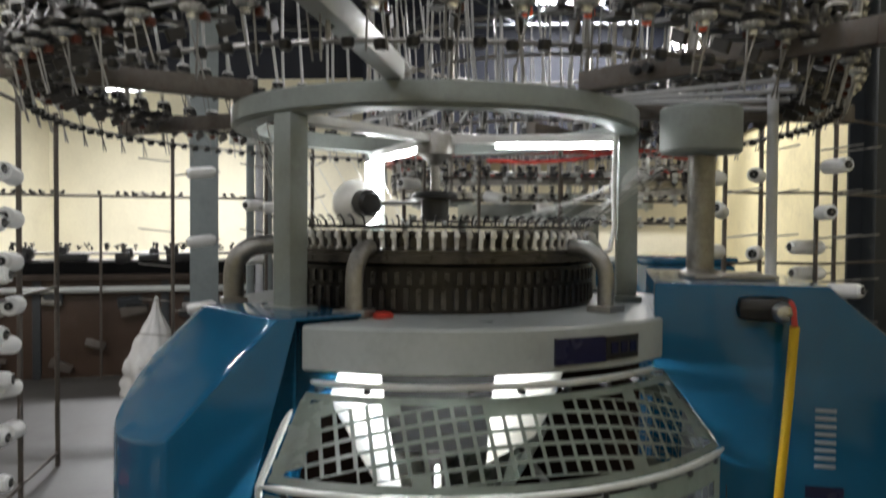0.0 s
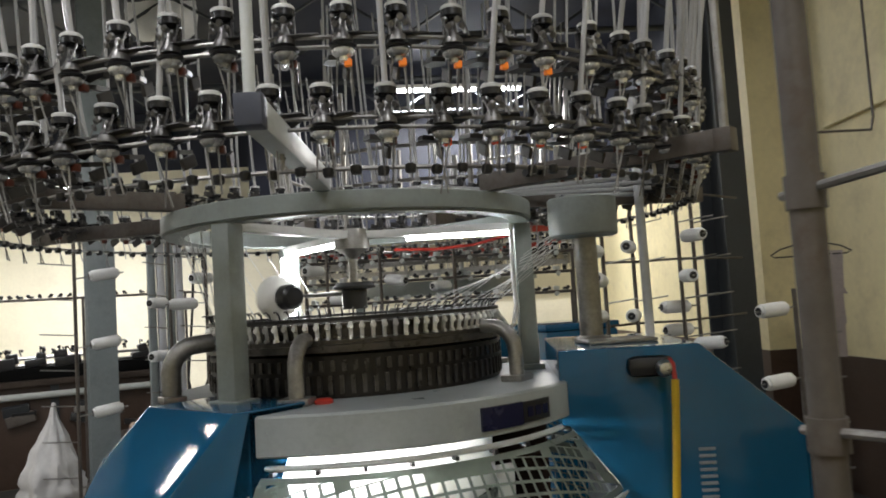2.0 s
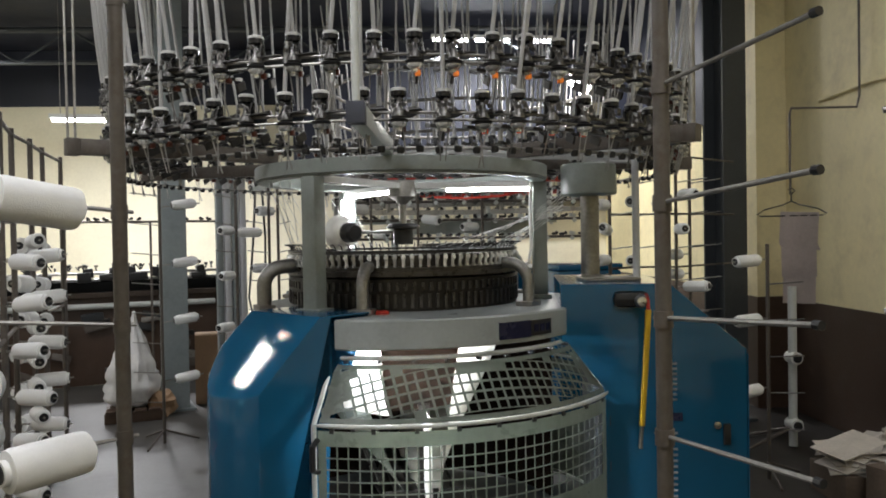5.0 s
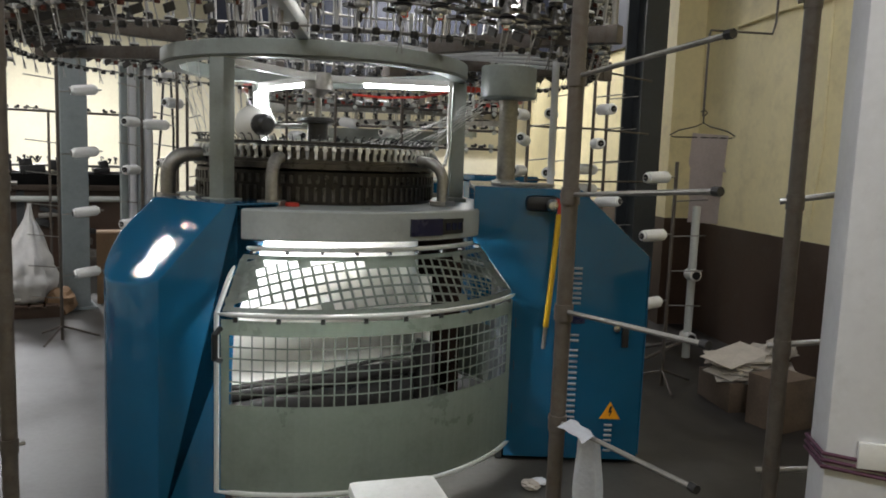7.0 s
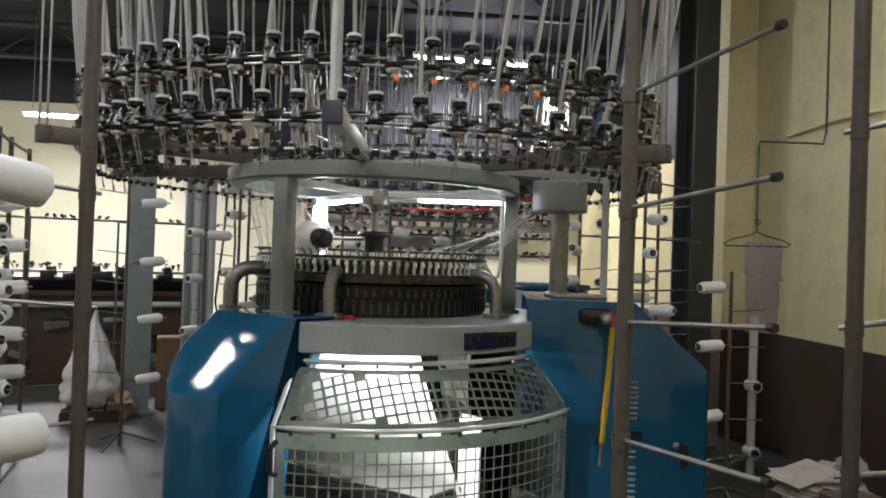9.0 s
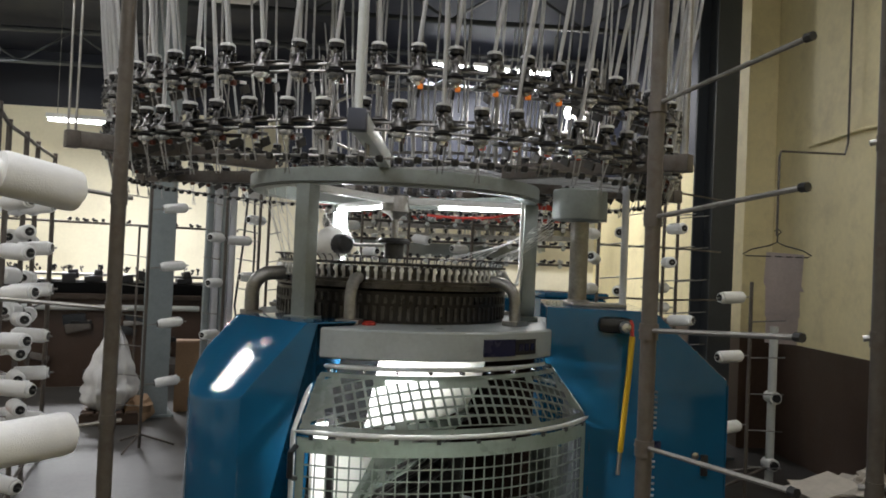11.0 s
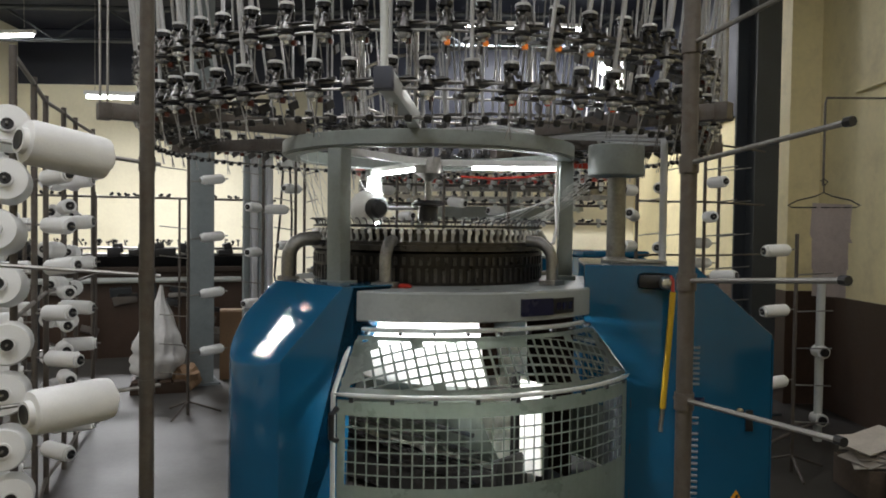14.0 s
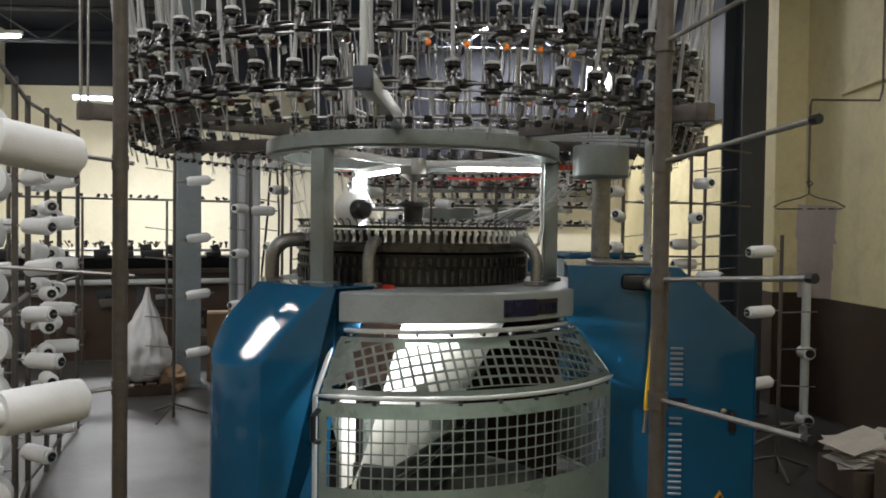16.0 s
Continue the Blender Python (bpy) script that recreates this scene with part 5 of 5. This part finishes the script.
hang = thing("coat_hanger", "dark wire coat hanger on the conduit", "hanger", pose(2.52, 1.10, 1.60, 0, 0, -25))
bm = bmesh.new()
tube(bm, [(-0.215, 0, -0.012), (-0.16, 0, 0.022), (-0.05, 0, 0.05), (0, 0, 0.075), (0.05, 0, 0.05), (0.16, 0, 0.022), (0.215, 0, -0.012), (0.19, 0, -0.024), (-0.19, 0, -0.024)], 0.0045, 6, closed=True)
tube(bm, [(0, 0, 0.07), (0.0, 0, 0.12), (0.022, 0.0, 0.145), (0.0, 0, 0.165), (-0.02, 0, 0.15)], 0.005, 6)
part("frame", bm, BLACK, hang)
cardb = thing("hanging_card", "greyish creased cardboard sheets hung below a hanger", "card", pose(2.56, 1.08, 1.60, 0, 0, -25))
for k, (z, h, w, lean) in enumerate(((-0.125, 0.25, 0.235, 3), (-0.335, 0.20, 0.215, -1), (-0.51, 0.21, 0.20, 1))):
    bm = bmesh.new()
    rows2 = []
    for j in range(7):
        rows2.append([bm.verts.new((w * (i / 6 - 0.5) + (0.02 if j == 0 and k == 0 else 0), 0.008 * math.sin(2.4 * i + 1.7 * j + k), z + h * (j / 6 - 0.5))) for i in range(7)])
    for a, b in zip(rows2, rows2[1:]):
        for i in range(6):
            bm.faces.new((a[i], a[i + 1], b[i + 1], b[i]))
    bmesh.ops.solidify(bm, geom=list(bm.faces), thickness=0.006)
    bmesh.ops.rotate(bm, cent=(0, 0, z), matrix=Matrix.Rotation(radians(lean), 3, "Y"), verts=bm.verts)
    part("sheet", bm, CARD, cardb)
pipe = thing("floor_pipe", "pale vertical pipe with clamps by the brown dado", "pipe", pose(2.52, 1.10, 0))
bm = bmesh.new()
rod(bm, (0, 0, 0.02), (0, 0, 1.10), 0.028, 14)
part("shaft", bm, GREY_LIGHT, pipe)
for z in (0.62, 0.17):
    bm = bmesh.new()
    rod(bm, (0.0, -0.06, z), (0.0, 0.04, z), 0.042, 14)
    p = part("clamp", bm, WHITE_PLASTIC, pipe)
    bm = bmesh.new()
    rod(bm, (0.0, -0.075, z), (0.0, -0.059, z), 0.028, 12)
    part("cap", bm, BLACK, p)
for sx, sy in ((-0.42, -0.12), (-0.3, 0.25)):
    bm = bmesh.new()
    rod(bm, (0, 0, 0.15), (sx, sy, 0.015), 0.012, 8)
    part("foot", bm, RUSTY, pipe)

# waste paper heap, carton and water bottle by the wall
rp = random.Random(5)
sheet_bm = bmesh.new()
box(sheet_bm, 0.33, 0.23, 0.005, None, 0.0)
for v in sheet_bm.verts:
    v.co.z += 0.012 * math.sin(9 * v.co.x)
paper_mesh = finish(sheet_bm, "waste_sheet", PAPER, 0)
heap = thing("paper_heap", "heap of waste paper sheets on a low box", "paper heap", pose(2.44, 0.16, 0))
bm = bmesh.new()
box(bm, 0.44, 0.36, 0.17, pose(0, 0, 0.085), 0.004)
part("base_box", bm, CARTON_DARK, heap)
for k in range(24):
    shared("waste_sheet", paper_mesh, heap, pose(rp.uniform(-0.10, 0.08), rp.uniform(-0.08, 0.08), 0.178 + 0.005 * k, rp.uniform(-7, 7), rp.uniform(-9, 7), rp.uniform(-40, 40)))
crumple("crumpled_paper", 2.60, 0.12, 0.26, 0.085, PAPER, "large crumpled white paper on the heap", "paper", 9, 0.9)
bm = bmesh.new()
box(bm, 0.26, 0.22, 0.28, pose(0, 0, 0.14), 0.004)
c2 = solid("carton", bm, CARTON_DARK, "brown small carton beside the waste paper", "carton", smooth=20)
c2.matrix_basis = pose(2.40, -0.22, 0, 0, 0, 20)
bottle = thing("water_bottle", "clear bluish plastic water bottle on the floor", "bottle", pose(2.62, -0.33, 0))
bm = bmesh.new()
spun(bm, [(0, 0), (0.07, 0), (0.075, 0.02), (0.075, 0.20), (0.05, 0.26), (0.02, 0.29), (0.02, 0.31), (0, 0.31)], 20)
part("body", bm, mat("bluish_bottle", (0.20, 0.25, 0.30), 0.15, vary=0.1), bottle)
bm = bmesh.new()
spun(bm, [(0, 0.31), (0.023, 0.31), (0.023, 0.335), (0, 0.335)], 14)
part("lid", bm, WHITE_PLASTIC, bottle)
# red crate among the cones
bm = bmesh.new()
box(bm, 0.36, 0.3, 0.03, pose(0, 0, 0.30), 0.01)
box(bm, 0.36, 0.02, 0.20, pose(0, -0.14, 0.50), 0.008)
for sx in (-1, 1):
    for sy in (-1, 1):
        rod(bm, (sx * 0.15, sy * 0.12, 0), (sx * 0.15, sy * 0.12, 0.3), 0.02, 8)
rs = solid("red_chair", bm, RED, "low red plastic chair beside the creel", "chair")
rs.matrix_basis = pose(-2.55, -0.35, 0, 0, 0, 60)

# tensioner rails behind the machine
for y, z in ((2.75, 1.78), (2.80, 1.62), (2.85, 1.46)):
    th = thing("tensioner_rail", "brown rail with a row of cream yarn tensioners", "rail", pose(0.55, y, 0, 0, 0, 3), "tensioner rails")
    bm = bmesh.new()
    rod(bm, (-1.11, 0, z), (1.01, 0, z), 0.012, 8)
    part("bar", bm, RUSTY, th)
    for sx in (-1.1, 0.05, 1.0):
        bm = bmesh.new()
        rod(bm, (sx, 0, 0.0), (sx, 0, z - 0.01), 0.012, 8)
        part("upright", bm, RUSTY, th)
    for k in range(26):
        shared("tensioner", tension_mesh if k % 3 else tension_pale, th, pose(-1.05 + 0.08 * k, 0, z, 0, rb.uniform(-15, 15), rb.uniform(-50, 50)))

# round bulb and pale roof ventilator
bulb = thing("bulb_lamp", "bright round bulb hanging from the roof", "lamp", pose(1.81, 4.46, 3.18))
bm = bmesh.new()
spun(bm, [(0, -0.07), (0.045, -0.055), (0.062, 0.0), (0.045, 0.05), (0.02, 0.085), (0, 0.085)], 18)
part("glass", bm, LAMP, bulb, "glowing bulb")
bm = bmesh.new()
rod(bm, (0, 0, 0.08), (0, 0, 0.15), 0.024, 12)
rod(bm, (0, 0, 0.15), (0, 0, TOP - 3.18), 0.004, 6)
part("socket", bm, BLACK, bulb)
shine = bpy.data.lights.new("bulb_glow", "POINT")
shine.energy, shine.shadow_soft_size, shine.color = 70, 0.07, (1.0, 0.96, 0.9)
new("bulb_glow", shine).matrix_basis = pose(1.81, 4.46, 3.05)
vent = thing("roof_ventilator", "pale round ventilator drum under the roof", "ventilator", pose(-1.85, 3.9, 0))
bm = bmesh.new()
spun(bm, [(0, 3.98), (0.2, 4.0), (0.30, 4.1), (0.32, 4.25), (0.30, TOP), (0, TOP)], 28)
part("drum", bm, WHITE_PLASTIC, vent)


# ---- motion ----
def motions():
    steps = [round(0.2 * k, 2) for k in range(81)]
    walk(fan, [(t, pose(0, 0, 0, 0, 0, 153 + 360 * t)) for t in steps])
    walk(takedown, [(t, pose(0, 0, 0, 0, 0, -35.6 * (t - 7.75))) for t in steps if round(t * 5) % 5 == 0])


motions()
